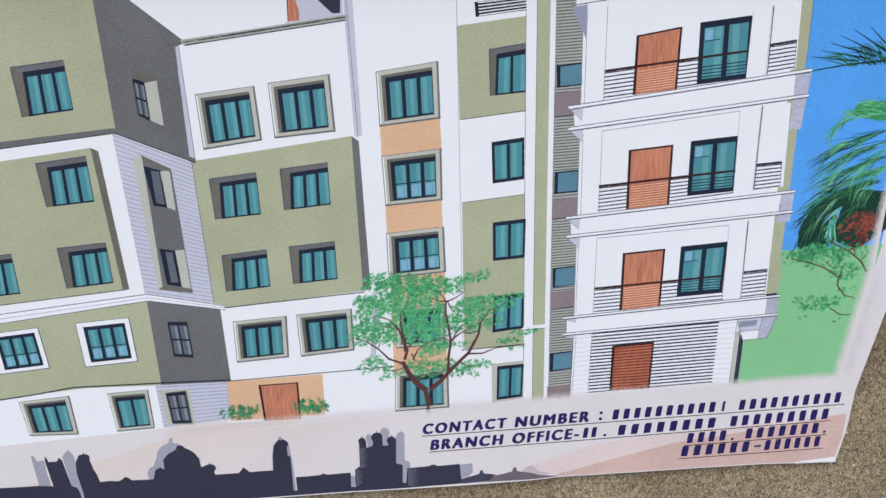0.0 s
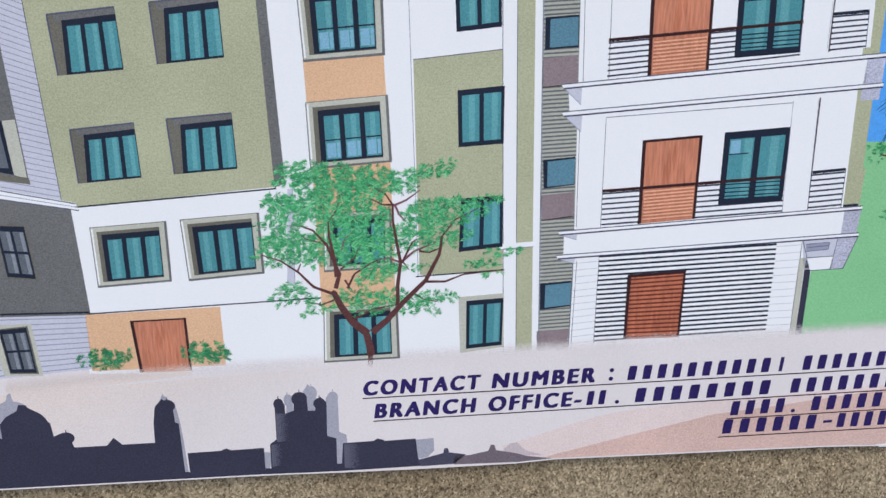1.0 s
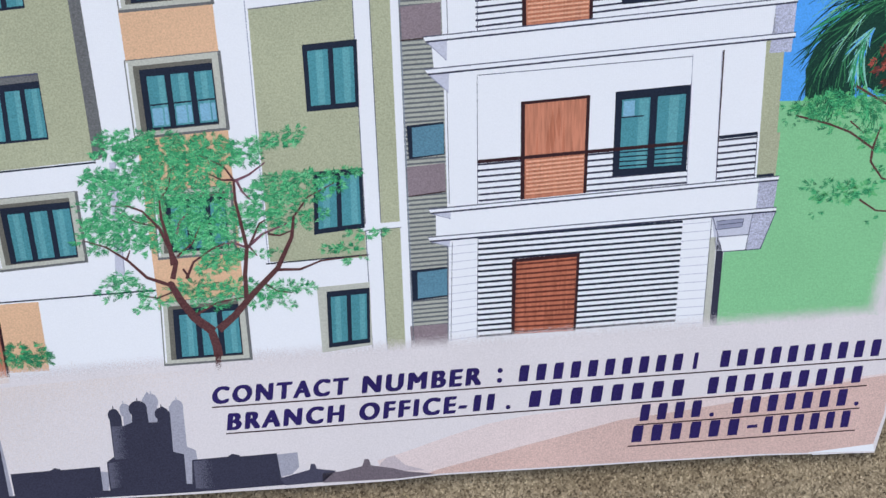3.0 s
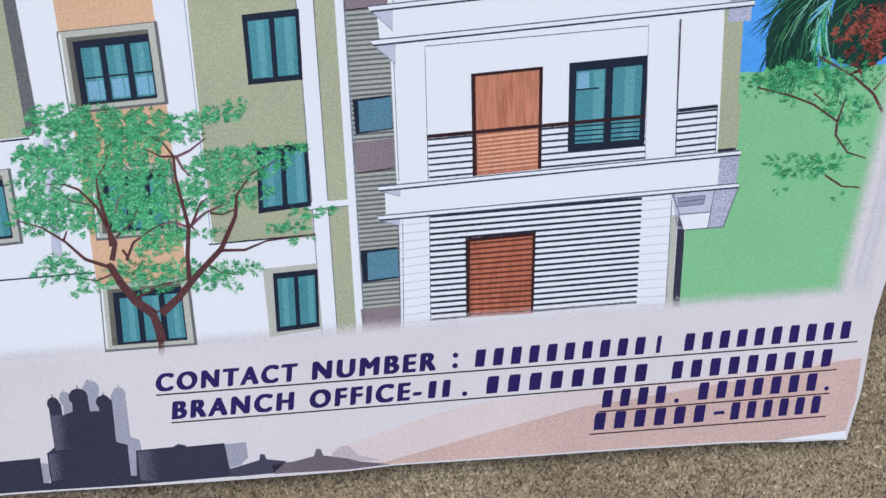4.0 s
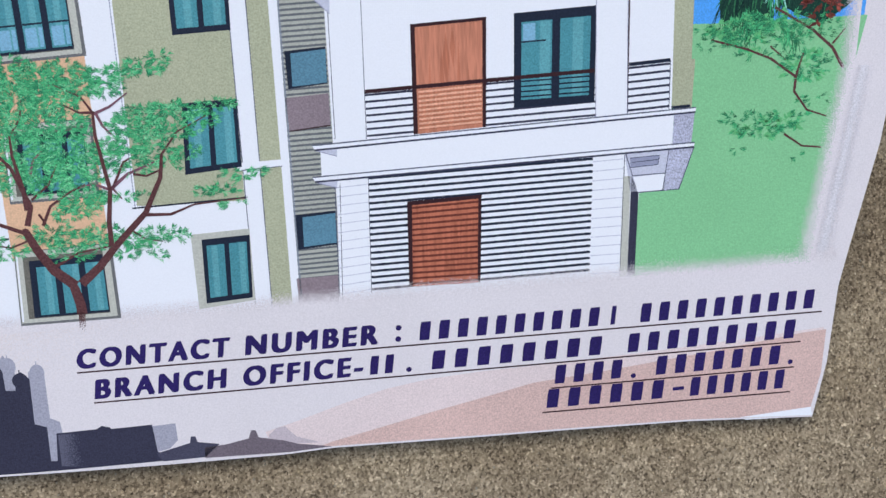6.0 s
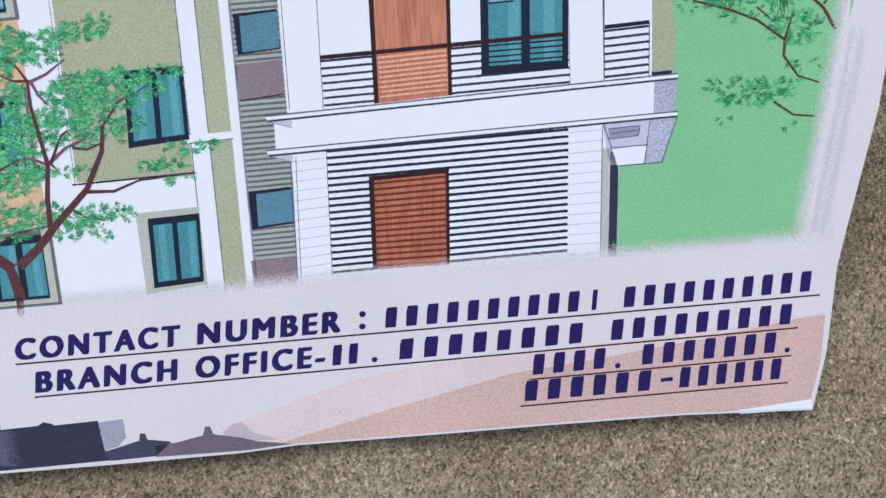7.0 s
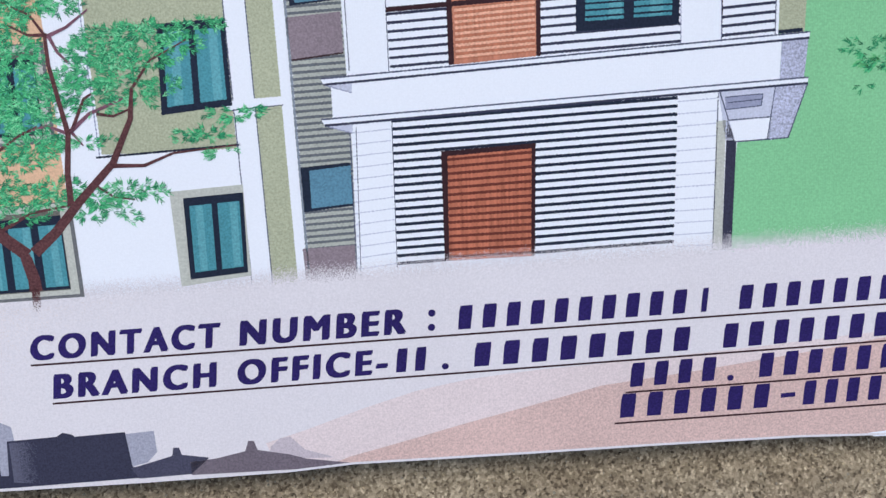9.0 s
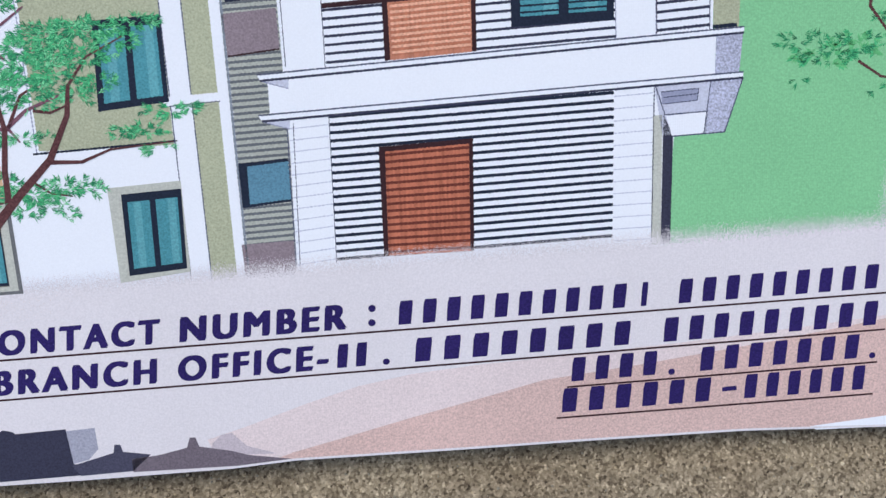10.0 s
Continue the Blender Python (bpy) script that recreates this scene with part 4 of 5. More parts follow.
poly("pillar", white, 18, 169.2, 112.0, 189.0, 113.1, 188.4, 37.6, 168.0, 35.8)
outline("pillar_line", line_grey, 19, 0.50, 168.3, 114.1, 167.7, 35.8)
outline("pillar_line", line_grey, 19, 0.40, 171.5, 111.9, 169.7, 35.6)
outline("pillar_line", line_grey, 19, 0.40, 189.5, 115.4, 188.5, 38.3)
stripes("siding_ruling", lilac, 19, 13, 0.07, 169.2, 112.0, 189.0, 113.1, 188.4, 37.6, 168.0, 35.8)
poly("pillar", white, 18, 335.5, 119.1, 355.8, 119.9, 355.0, 36.5, 333.8, 36.7)
outline("pillar_line", line_grey, 19, 0.50, 356.5, 119.2, 354.7, 36.5)
stripes("siding_ruling", lilac, 19, 13, 0.07, 335.5, 119.1, 355.8, 119.9, 355.0, 36.5, 333.8, 36.7)
# the pale band under the building, with its soft upper edge
poly("pale_band", pale, 24, -277.6, 19.2, -134.9, 29.5, 1.4, 32.0, 134.9, 32.9, 364.8, 35.1, 479.7, 36.1, 506.3, 36.7, 497.0, -14.1, 444.5, -63.6, 117.2, -61.4, -14, -68, -184, -65.5, -530, -62.5)
fade_quad("soft_edge", warm_fade, 24.6, -273.7, 36.2, -133.1, 41.5, -134.9, 28.5, -277.6, 18.2)
fade_quad("soft_edge", pale_fade, 24.6, -133.1, 41.5, 2.6, 44.0, 1.4, 31.0, -134.9, 28.5)
fade_quad("soft_edge", pale_fade, 24.6, 2.6, 44.0, 135.7, 44.9, 134.9, 31.9, 1.4, 31.0)
fade_quad("soft_edge", pale_fade, 24.6, 135.7, 44.9, 364.8, 47.1, 364.8, 34.1, 134.9, 31.9)
fade_quad("soft_edge", pale_fade, 24.6, 364.8, 47.1, 508.2, 48.6, 508.2, 35.6, 364.8, 34.1)
fade_quad("soft_edge", pale_fade, 22, 470.0, 10.0, 486.0, 103.0, 499.8, 103.0, 486.8, 10.0)
fade_quad("soft_edge", pale_fade, 22, 486.0, 103.0, 498.0, 173.0, 511.8, 173.0, 499.8, 103.0)
fade_quad("soft_edge", pale_fade, 30, 497.0, 173.0, 503.0, 251.0, 515.5, 251.0, 511.8, 173.0)
fade_quad("soft_edge", pale_fade, 30, 503.0, 251.0, 514.0, 340.0, 529.0, 340.0, 515.5, 251.0)
fade_quad("margin_shade", grey_fade, 23, 486.0, 20.0, 511.0, 170.0, 518.0, 170.0, 493.0, 20.0)
fade_quad("margin_shade", grey_fade, 23, 503.0, 20.0, 527.0, 170.0, 518.0, 170.0, 493.0, 20.0)
fade_quad("soft_edge", warm_fade, 25, 91.9, 33.3, -51.6, -53.7, -515.0, -50.2, -277.6, 20.2)
# sand-coloured hills and the skyline along the foot
poly("hill_print", blush_pale, 26, 114.5, -52.9, 135.5, -47.2, 167.2, -37.3, 195.5, -29.7, 223.8, -25.3, 259.3, -23.0, 308.3, -21.6, 368.4, -19.5, 443.4, -15.5, 503.1, -11.5, 501.5, -29.9, 444.0, -40.2, 331.2, -52.6, 252, -69.5, 160, -67.6, 120, -68)
poly("hill_print", blush, 27, 143.5, -69.0, 158.5, -64.1, 186.9, -58.0, 222.6, -49.9, 258.6, -42.5, 294.9, -34.6, 349.9, -29.9, 420.8, -22.7, 487.3, -14.4, 504.7, -13.2, 503.0, -45.7, 497.0, -71.2, 448, -74.8, 406, -72.6, 324, -70.8, 252, -69.7, 160, -67.8, 152, -67.4)
poly("white_fold", white, 28, 444.8, -74.3, 497.0, -71.2, 498.8, -78.5, 448.7, -76.7)
# skyline
poly("skyline_far", skyline_mist, 29, -301.5, -29.3, -303.3, -21.0, -300.8, -15.7, -295.9, -12.8, -291.9, -2.8, -290.1, 5.1, -284.8, 11.7, -278.1, 14.4, -276.1, 20.1, -273.6, 21.6, -272.5, 11.9, -257.8, 0.2, -256.7, -32.6)
poly("skyline_far", skyline_mist, 29, -162.2, 4.5, -158.3, 13.4, -154.5, 8.3, -149.2, 3.6, -146.5, -11.8, -144.8, -29.5, -142.9, -58.8, -146.7, -58.6, -167.8, -33.4)
poly("skyline_far", skyline_mist, 29, -61.7, -2.2, -62.4, 4.4, -59.4, 6.9, -56.7, 5.1, -56.1, -8.1, -51.4, -8.4, -48.0, 8.8, -44.0, 15.1, -40.3, 9.4, -36.8, -1.7, -37.2, -14.9, -31.4, -15.3, -30.0, 2.2, -25.1, 6.3, -20.4, 1.6, -20.1, -30.0, -14.3, -33.2, -12.7, -50.3, -18.7, -60.1, -22.7, -59.8, -62.8, -35.4)
poly("skyline_far", skyline_mist, 29, 42.5, -41.7, 57.3, -41.1, 57.9, -53.1, 52.5, -58.5, 44.5, -60.2)
poly("skyline_far", skyline_mist, 29, -84.5, -45.1, -80.6, -44.8, -74.8, -45.8, -77.3, -60.3, -81.7, -60.0)
poly("skyline_far", skyline_haze, 29, 116.9, -55.1, 121.8, -50.8, 127.3, -50.1, 134.7, -58.1, 150.1, -63.8, 114.6, -62.4)
poly("skyline_far", skyline_mist, 29, -422.7, 11.8, -419.4, 10.1, -416.6, 3.5, -409.5, 4.3, -408.1, -13.6, -405.2, -29.7, -418.1, -28.4)
poly("skyline_far", skyline_mist, 29, -390.3, 7.5, -383.6, 15.4, -378.5, 7.9, -375.2, -16.6, -372.4, -45.8, -383.5, -37.5)
poly("skyline_city", skyline_dark, 33, -511.0, -22.6, -459.0, -26.1, -435.6, -26.8, -417.9, -27.0, -403.4, -29.1, -408.6, 2.1, -408.4, 9.1, -406.4, 6.1, -405.1, 1.8, -396.3, 1.7, -394.0, 6.4, -390.9, 2.6, -384.5, -30.2, -378.3, -33.6, -374.0, -49.3, -371.6, -49.5, -377.4, -15.0, -377.1, -0.7, -372.6, 8.1, -363.4, 5.1, -359.3, -12.3, -356.4, -18.3, -354.3, -27.9, -340.5, -27.7, -339.9, -58.5, -515.7, -55.2)
poly("skyline_city", skyline_dark, 31, -370.5, -27.0, -333.5, -28.6, -326.5, -23.7, -319.9, -29.1, -297.0, -29.6, -294.8, -18.9, -290.2, -15.4, -284.6, -18.5, -285.0, -6.0, -279.7, 0.6, -270.9, 5.4, -269.0, 10.6, -263.5, 10.3, -262.4, 8.0, -255.2, 3.3, -249.1, -4.7, -246.6, -7.0, -245.1, -19.1, -238.3, -16.3, -232.4, -22.2, -230.4, -30.0, -205.2, -30.2, -199.4, -23.4, -192.9, -30.0, -167.5, -30.1, -167.2, -12.5, -165.2, 2.0, -163.1, 4.6, -159.1, 9.2, -154.8, 4.0, -151.2, 1.6, -150.3, -12.6, -147.5, -13.9, -145.7, -58.6, -141.9, -58.9, -142.7, -41.4, -116.0, -41.1, -112.0, -39.1, -107.3, -41.2, -81.4, -40.8, -81.2, -60.0, -76.4, -60.4, -76.4, -37.8, -71.0, -33.7, -71.2, -1.6, -66.7, 2.5, -63.1, -2.1, -62.9, -10.4, -56.1, -8.1, -55.7, 3.9, -50.9, 7.9, -45.3, 3.2, -44.7, -8.9, -38.9, -9.3, -37.7, 0.5, -34.3, 3.0, -29.6, -2.2, -29.9, -33.2, -22.6, -36.0, -22.7, -59.8, -18.7, -60.1, -17.4, -40.9, 7.6, -40.4, 11.0, -38.4, 15.9, -39.9, 16.9, -41.1, 42.5, -40.6, 44.5, -60.2, 49.5, -61.7, 49.5, -66.9, -14.9, -67.0, -184.4, -64.8, -348.3, -63.5, -375.9, -63.6)
printed("skyline_dome", [(skyline_dark, 33.4, blob(-68.1, -1.4, 4.0, 5.0, 0, 20)), (skyline_dark, 33.7, stroke(-68.1, -1.4, -68.1, 5.8, 1.4, 0.5))])
printed("skyline_dome", [(skyline_dark, 33.4, blob(-51.3, 2.3, 6.3, 6.2, 0, 20)), (skyline_dark, 33.7, stroke(-51.3, 2.3, -51.3, 10.7, 1.4, 0.5))])
printed("skyline_dome", [(skyline_dark, 33.4, blob(-35.3, -2.8, 4.9, 5.0, 0, 20)), (skyline_dark, 33.7, stroke(-35.3, -2.8, -35.3, 4.4, 1.4, 0.5))])
printed("skyline_dome", [(skyline_mist, 29.4, blob(-60.8, 1.8, 2.9, 5.2, 0, 20)), (skyline_mist, 29.7, stroke(-60.8, 1.8, -60.8, 9.2, 1.4, 0.5))])
printed("skyline_dome", [(skyline_mist, 29.4, blob(-41.6, 6.9, 4.7, 6.2, 0, 20)), (skyline_mist, 29.7, stroke(-41.6, 6.9, -41.6, 15.3, 1.4, 0.5))])
printed("skyline_dome", [(skyline_mist, 29.4, blob(-24.6, 1.5, 4.5, 5.7, 0, 20)), (skyline_mist, 29.7, stroke(-24.6, 1.5, -24.6, 9.4, 1.4, 0.5))])
printed("skyline_dome", [(skyline_dark, 33.4, blob(-264.1, -10.3, 16.6, 16.2, 0, 24)), (skyline_dark, 33.7, stroke(-264.1, -10.3, -264.1, 10.4, 2.6, 0.6))])
printed("skyline_dome", [(skyline_dark, 33.4, blob(-155.4, 2.4, 6.2, 5.6, 0, 24)), (skyline_dark, 33.7, stroke(-155.4, 2.4, -155.4, 10.5, 1.6, 0.6))])
printed("skyline_dome", [(skyline_dark, 33.4, blob(-368.0, 4.0, 6.2, 4.4, 0, 24)), (skyline_dark, 33.7, stroke(-368.0, 4.0, -368.0, 10.9, 1.6, 0.6))])
printed("skyline_dome", [(skyline_mist, 29.4, blob(-272.9, -1.1, 13.8, 15.0, 0, 24)), (skyline_mist, 29.7, stroke(-272.9, -1.1, -272.9, 16.4, 1.6, 0.6))])
printed("skyline_dome", [(skyline_dark, 33.4, blob(-235.5, -21.3, 6.2, 5.3, 0, 24)), (skyline_dark, 33.7, stroke(-235.5, -21.3, -235.5, -13.5, 1.6, 0.6))])
printed("skyline_dome", [(skyline_dark, 33.4, blob(-288.6, -21.5, 5.0, 4.4, 0, 24)), (skyline_dark, 33.7, stroke(-288.6, -21.5, -288.6, -14.6, 1.6, 0.6))])
poly("skyline_roof", skyline_slate, 32, 43.5, -61.2, 54.5, -58.6, 65.4, -55.9, 66.3, -51.4, 69.3, -51.6, 70.4, -55.7, 84.4, -58.5, 74.5, -67.0, 47.5, -67.3)
poly("skyline_roof", skyline_mauve, 32, 74.4, -60.1, 88.4, -59.3, 103.4, -56.4, 105.3, -50.8, 108.3, -51.0, 109.9, -56.3, 120.6, -58.8, 127.2, -60.4, 134.9, -63.3, 160.5, -68.1, 135.1, -69.1, 74.5, -67.6)
fade_quad("skyline_haze", skyline_fade, 34, -60.0, -36.0, -60.0, -10.0, -70.5, -10.0, -70.5, -36.0)
fade_quad("skyline_haze", skyline_fade, 34, -2.0, -66.0, -2.0, -42.0, -16.5, -42.0, -16.5, -64.0)
fade_quad("skyline_haze", skyline_fade, 34, -66.0, -58.0, -66.0, -38.0, -75.5, -38.5, -75.5, -59.0)
outline("hem", pale, 36, 0.9, *[v for x, y in sheet_edge[:13] for v in (x, y + 0.9)])
# lettering over ruled lines
outline("rule", umber, 34, 0.80, -0.4, -0.7, 500.3, 0.2)
word("CONTACT", 35, 1.1, 14.6, 96.5, 15.0, 95.1, 2.3, -0.4, 2.1)
word("NUMBER", 35, 106.4, 15.0, 192.7, 15.5, 191.5, 2.6, 105.0, 2.3)
printed("colon_dot", [(navy, 35, blob(205.2, 12.6, 2.0, 2.0, 0, 10))])
printed("colon_dot", [(navy, 35, blob(204.7, 4.8, 2.0, 2.0, 0, 10))])
bars(10, 35, 218.0, 15.5, 345.4, 16.2, 344.3, 2.9, 216.8, 2.6)
bars(1, 35, 349.0, 16.1, 354.9, 16.2, 353.8, 3.0, 347.9, 2.9)
bars(10, 35, 368.7, 16.2, 498.4, 16.9, 497.6, 3.3, 367.7, 2.9)
outline("rule", umber, 34, 0.80, 8.0, -22.1, 486.4, -20.8)
word("BRANCH", 35, 10.2, -6.6, 92.9, -6.1, 91.5, -19.0, 8.6, -19.3)
word("OFFICE-", 35, 103.5, -6.1, 181.8, -5.6, 180.5, -18.7, 102.1, -19.0)
bars(2, 35, 184.9, -5.7, 204.7, -5.5, 203.4, -18.6, 183.6, -18.7)
bars(8, 35, 225.4, -5.5, 348.1, -4.7, 347.1, -18.1, 224.1, -18.6)
bars(9, 35, 360.2, -4.7, 486.2, -4.0, 485.4, -17.7, 359.2, -18.2)
outline("rule", umber, 34, 0.80, 307.9, -39.6, 482.5, -39.5)
bars(4, 35, 309.5, -23.1, 362.0, -22.9, 361.0, -36.5, 308.3, -36.6)
bars(7, 35, 380.6, -22.9, 476.1, -22.4, 475.2, -36.3, 379.6, -36.5)
outline("rule", umber, 34, 0.80, 301.7, -57.0, 480.8, -58.1)
bars(6, 35, 303.6, -40.3, 392.7, -40.6, 391.7, -54.4, 302.5, -53.9)
bars(6, 35, 405.9, -40.7, 479.8, -40.8, 479.0, -54.9, 404.9, -54.5)
for x, y in ((211.1, -17.2), (365.7, -35.6), (479.5, -35.4)):
    printed("writing_dot", [(navy, 35, blob(x, y, 1.9, 1.8, 0, 10))])
printed("writing_dash", [(navy, 35, stroke(394.2, -48.2, 402.4, -48.0, 2.6))])
# the tree before the stair bay
limb(bark, 36, 6.4, 5.6, 7.0, 38.3, 6.8, 44.1, 4.2, 55.6)
fade_quad("trunk_foot", bark_fade, 36, 4.4, 26.2, 8.1, 25.9, 9.0, 39.8, 4.9, 39.7)
limb(bark, 41.6, 6.6, 4.6, 5.1, 57.0, -6.8, 67.8, -14.9, 80.8, -20.7, 93.5)
limb(bark, 41.6, 5.8, 1.8, 8.7, 58.0, 20.0, 67.5, 32.7, 81.9, 51.4, 100.8, 62.0, 122.3, 64.0, 136.7)
limb(bark, 41.6, 2.6, 0.7, -21.9, 93.0, -36.1, 99.2, -47.3, 111.9, -60.7, 122.2, -74.6, 127.6)
limb(bark, 41.6, 3.6, 1.3, -19.2, 97.1, -15.9, 109.1, -24.9, 133.6, -34.9, 145.9)
limb(bark, 41.6, 3.0, 1.2, -18.4, 106.8, -19.3, 121.4, -23.1, 140.6, -23.2, 152.4)
limb(bark, 41.6, 3.2, 1.6, 29.1, 80.8, 29.1, 97.0, 31.6, 116.5, 29.2, 131.1, 26.1, 150.3, 26.0, 164.4)
limb(bark_plum, 40.2, 2.2, 1.2, 31.6, 116.5, 42.6, 125.7, 59.1, 132.1)
limb(bark, 40.2, 2.2, 0.6, 51.4, 99.5, 66.5, 98.8, 80.9, 104.2, 111.7, 106.4)
limb(bark_plum, 40.2, 2.0, 0.8, 25.9, 163.2, 36.3, 167.5, 47.0, 175.2)
limb(bark, 40.2, 1.8, 0.8, 27.1, 164.3, 18.1, 164.7, 9.6, 169.7)
limb(bark, 40.2, 1.8, 1.0, 32.8, 116.4, 40.8, 133.0, 44.4, 135.2)
limb(bark, 40.2, 2.0, 0.7, -10.1, 96.6, -4.5, 108.5, 7.5, 116.4, 17.0, 120.8)
limb(bark_plum, 40.2, 1.8, 1.2, -14.1, 128.2, -11.1, 137.7, -6.2, 142.2)
limb(bark_plum, 40.2, 1.8, 1.0, 28.1, 163.1, 31.0, 156.0, 35.2, 151.1)
limb(bark, 40.2, 1.6, 0.9, 46.0, 125.5, 54.0, 123.9, 62.3, 127.1)
limb(bark, 40.2, 1.6, 0.7, -48.4, 112.0, -45.4, 119.0)
limb(bark, 40.2, 2.0, 1.0, -5.5, 70.2, 9.1, 78.2, 28.0, 80.9)
limb(bark, 40.2, 1.7, 1.0, -11.8, 104.0, -7.8, 96.5)
limb(bark, 40.2, 1.5, 0.6, -34.9, 145.9, -44.0, 150.0, -54.0, 150.5)
limb(bark, 40.2, 1.5, 0.6, -23.2, 152.4, -16.0, 163.0, -14.0, 174.0)
limb(bark, 40.2, 1.5, 0.6, 26.0, 164.4, 20.0, 174.0, 5.0, 182.0)
limb(bark, 40.2, 1.5, 0.6, 64.0, 136.7, 74.0, 150.0, 92.0, 159.0)
limb(bark, 40.2, 1.4, 0.6, -24.9, 133.6, -40.0, 139.0, -52.0, 147.0)
limb(bark_plum, 40.2, 1.8, 0.9, 31.6, 116.5, 22.0, 121.0, 10.0, 118.0)
limb(bark_plum, 40.2, 1.6, 0.8, 32.8, 118.0, 38.0, 110.5)
limb(bark, 40.2, 1.4, 0.6, -19.0, 88.0, -30.0, 84.0, -40.0, 86.0)
limb(bark, 40.2, 1.6, 0.8, -15.0, 113.0, -4.0, 122.0, 2.0, 134.0)
limb(bark, 40.2, 1.3, 0.6, 41.0, 91.0, 50.0, 84.0, 60.0, 82.0)
sprays("foliage", (leaf_a, leaf_b, leaf_a, leaf_c, leaf_c, leaf_deep), 38, 2.1, [(-50, 196, 7.7, 4.9), (-37, 193, 11.5, 6.8), (-20, 190, 15.4, 8.1), (-3, 184, 15.4, 9.5), (13, 188, 12.8, 6.8), (22, 181, 10.3, 6.8), (-34, 183, 12.8, 8.6), (-17, 175, 17.9, 9.5), (3, 175, 15.4, 9.5), (-52, 188, 10.3, 5.9), (35, 185, 10.3, 4.3), (45, 189, 9.0, 3.5), (58, 190, 11.5, 4.1), (67, 195, 6.4, 2.4), (35, 178, 9.0, 3.5)], "feathery green printed leaves of a tree")
sprays("foliage", (leaf_a, leaf_b, leaf_a, leaf_c, leaf_c, leaf_deep), 38, 2.0, [(-59, 168, 11.5, 4.9), (-46, 170, 12.8, 5.9), (-51, 161, 15.4, 5.9), (-33, 164, 12.8, 8.1), (-63, 174, 6.4, 2.7), (-67, 138, 9.0, 3.0), (-53, 140, 15.4, 5.4), (-40, 137, 12.8, 6.2), (-56, 130, 17.9, 3.5), (-44, 125, 15.4, 4.6), (-33, 120, 7.7, 3.2), (-54, 149, 11.5, 3.8)], "feathery green printed leaves of a tree")
sprays("foliage", (leaf_a, leaf_b, leaf_a, leaf_c, leaf_c, leaf_deep), 38, 2.1, [(-20, 157, 12.8, 8.1), (-5, 159, 12.8, 10.8), (11, 156, 11.5, 8.1), (9, 139, 15.4, 10.8), (-7, 133, 15.4, 10.8), (-17, 145, 12.8, 8.1), (13, 127, 15.4, 8.1), (-1, 120, 12.8, 5.9), (-25, 129, 10.3, 6.8), (14, 108, 11.5, 5.9), (16, 112, 12.8, 4.9), (6, 103, 7.7, 3.5), (39, 112, 12.8, 2.2)], "feathery green printed leaves of a tree")
sprays("foliage", (leaf_a, leaf_b, leaf_a, leaf_c, leaf_c, leaf_deep), 38, 2.0, [(47, 156, 12.8, 4.9), (56, 161, 14.1, 5.9), (70, 163, 15.4, 4.9), (84, 164, 15.4, 3.2), (100, 166, 10.3, 2.2), (46, 145, 15.4, 5.9), (41, 135, 12.8, 4.9), (60, 151, 12.8, 4.9), (74, 151, 11.5, 4.3), (78, 138, 7.7, 3.2), (60, 139, 12.8, 3.8), (68, 132, 10.3, 3.2), (88, 157, 10.3, 3.5), (32, 140, 7.7, 5.9), (47, 129, 10.3, 3.2)], "feathery green printed leaves of a tree")
sprays("foliage", (leaf_a, leaf_b, leaf_a, leaf_c, leaf_c, leaf_deep), 38, 1.8, [(112, 122, 11.5, 3.2), (122, 123, 5.1, 1.9), (98, 113, 12.8, 2.7), (104, 103, 7.7, 1.9), (91, 111, 7.7, 1.9)], "feathery green printed leaves of a tree")
sprays("foliage", (leaf_a, leaf_b, leaf_a, leaf_c, leaf_c, leaf_deep), 38, 1.8, [(-53, 96, 11.5, 3.5), (-45, 89, 10.3, 3.2), (-34, 81, 10.3, 3.2), (-40, 75, 5.1, 1.6), (-62, 83, 2.6, 1.1), (-51, 101, 7.7, 2.4), (-6, 91, 15.4, 4.9), (10, 86, 15.4, 4.9), (-11, 83, 10.3, 3.5), (4, 76, 10.3, 2.7), (24, 90, 10.3, 3.5), (21, 82, 11.5, 2.7), (42, 84, 12.8, 4.6), (56, 87, 12.8, 3.5), (68, 85, 9.0, 2.2), (49, 77, 10.3, 2.2), (56, 73, 5.1, 1.6), (37, 75, 6.4, 2.2)], "feathery green printed leaves of a tree")
sprays("foliage", (leaf_a, leaf_b, leaf_a, leaf_c, leaf_c, leaf_deep), 38, 1.7, [(-66, 133, 12, 3.5), (-75, 127, 7, 2.4), (-61, 140, 12, 3.5), (-69, 150, 8, 2.6), (-58, 122, 13, 3.2), (-62, 157, 9, 3), (-56, 166, 10, 4), (-50, 97, 7, 2), (-66, 92, 5, 1.8)], "feathery green printed leaves of a tree")
# shrubs by the entrance
sprays("shrub_leaves", (leaf_a, leaf_deep, palm_mid, leaf_c, leaf_deep), 36, 2.6, [(-213, 47, 5.0, 4.5), (-203, 49, 6.5, 5.5), (-192, 47, 6.5, 5.0), (-184, 50, 4.0, 3.5), (-198, 42, 9.0, 3.0)], "printed green shrub beside a door")
sprays("shrub_leaves", (leaf_a, leaf_deep, palm_mid, leaf_c, leaf_deep), 36, 2.6, [(-136, 49, 4.5, 3.5), (-127, 50, 6.5, 5.5), (-116, 49, 6.5, 5.5), (-110, 45, 4.5, 4.5), (-122, 43, 9.0, 3.0)], "printed green shrub beside a door")
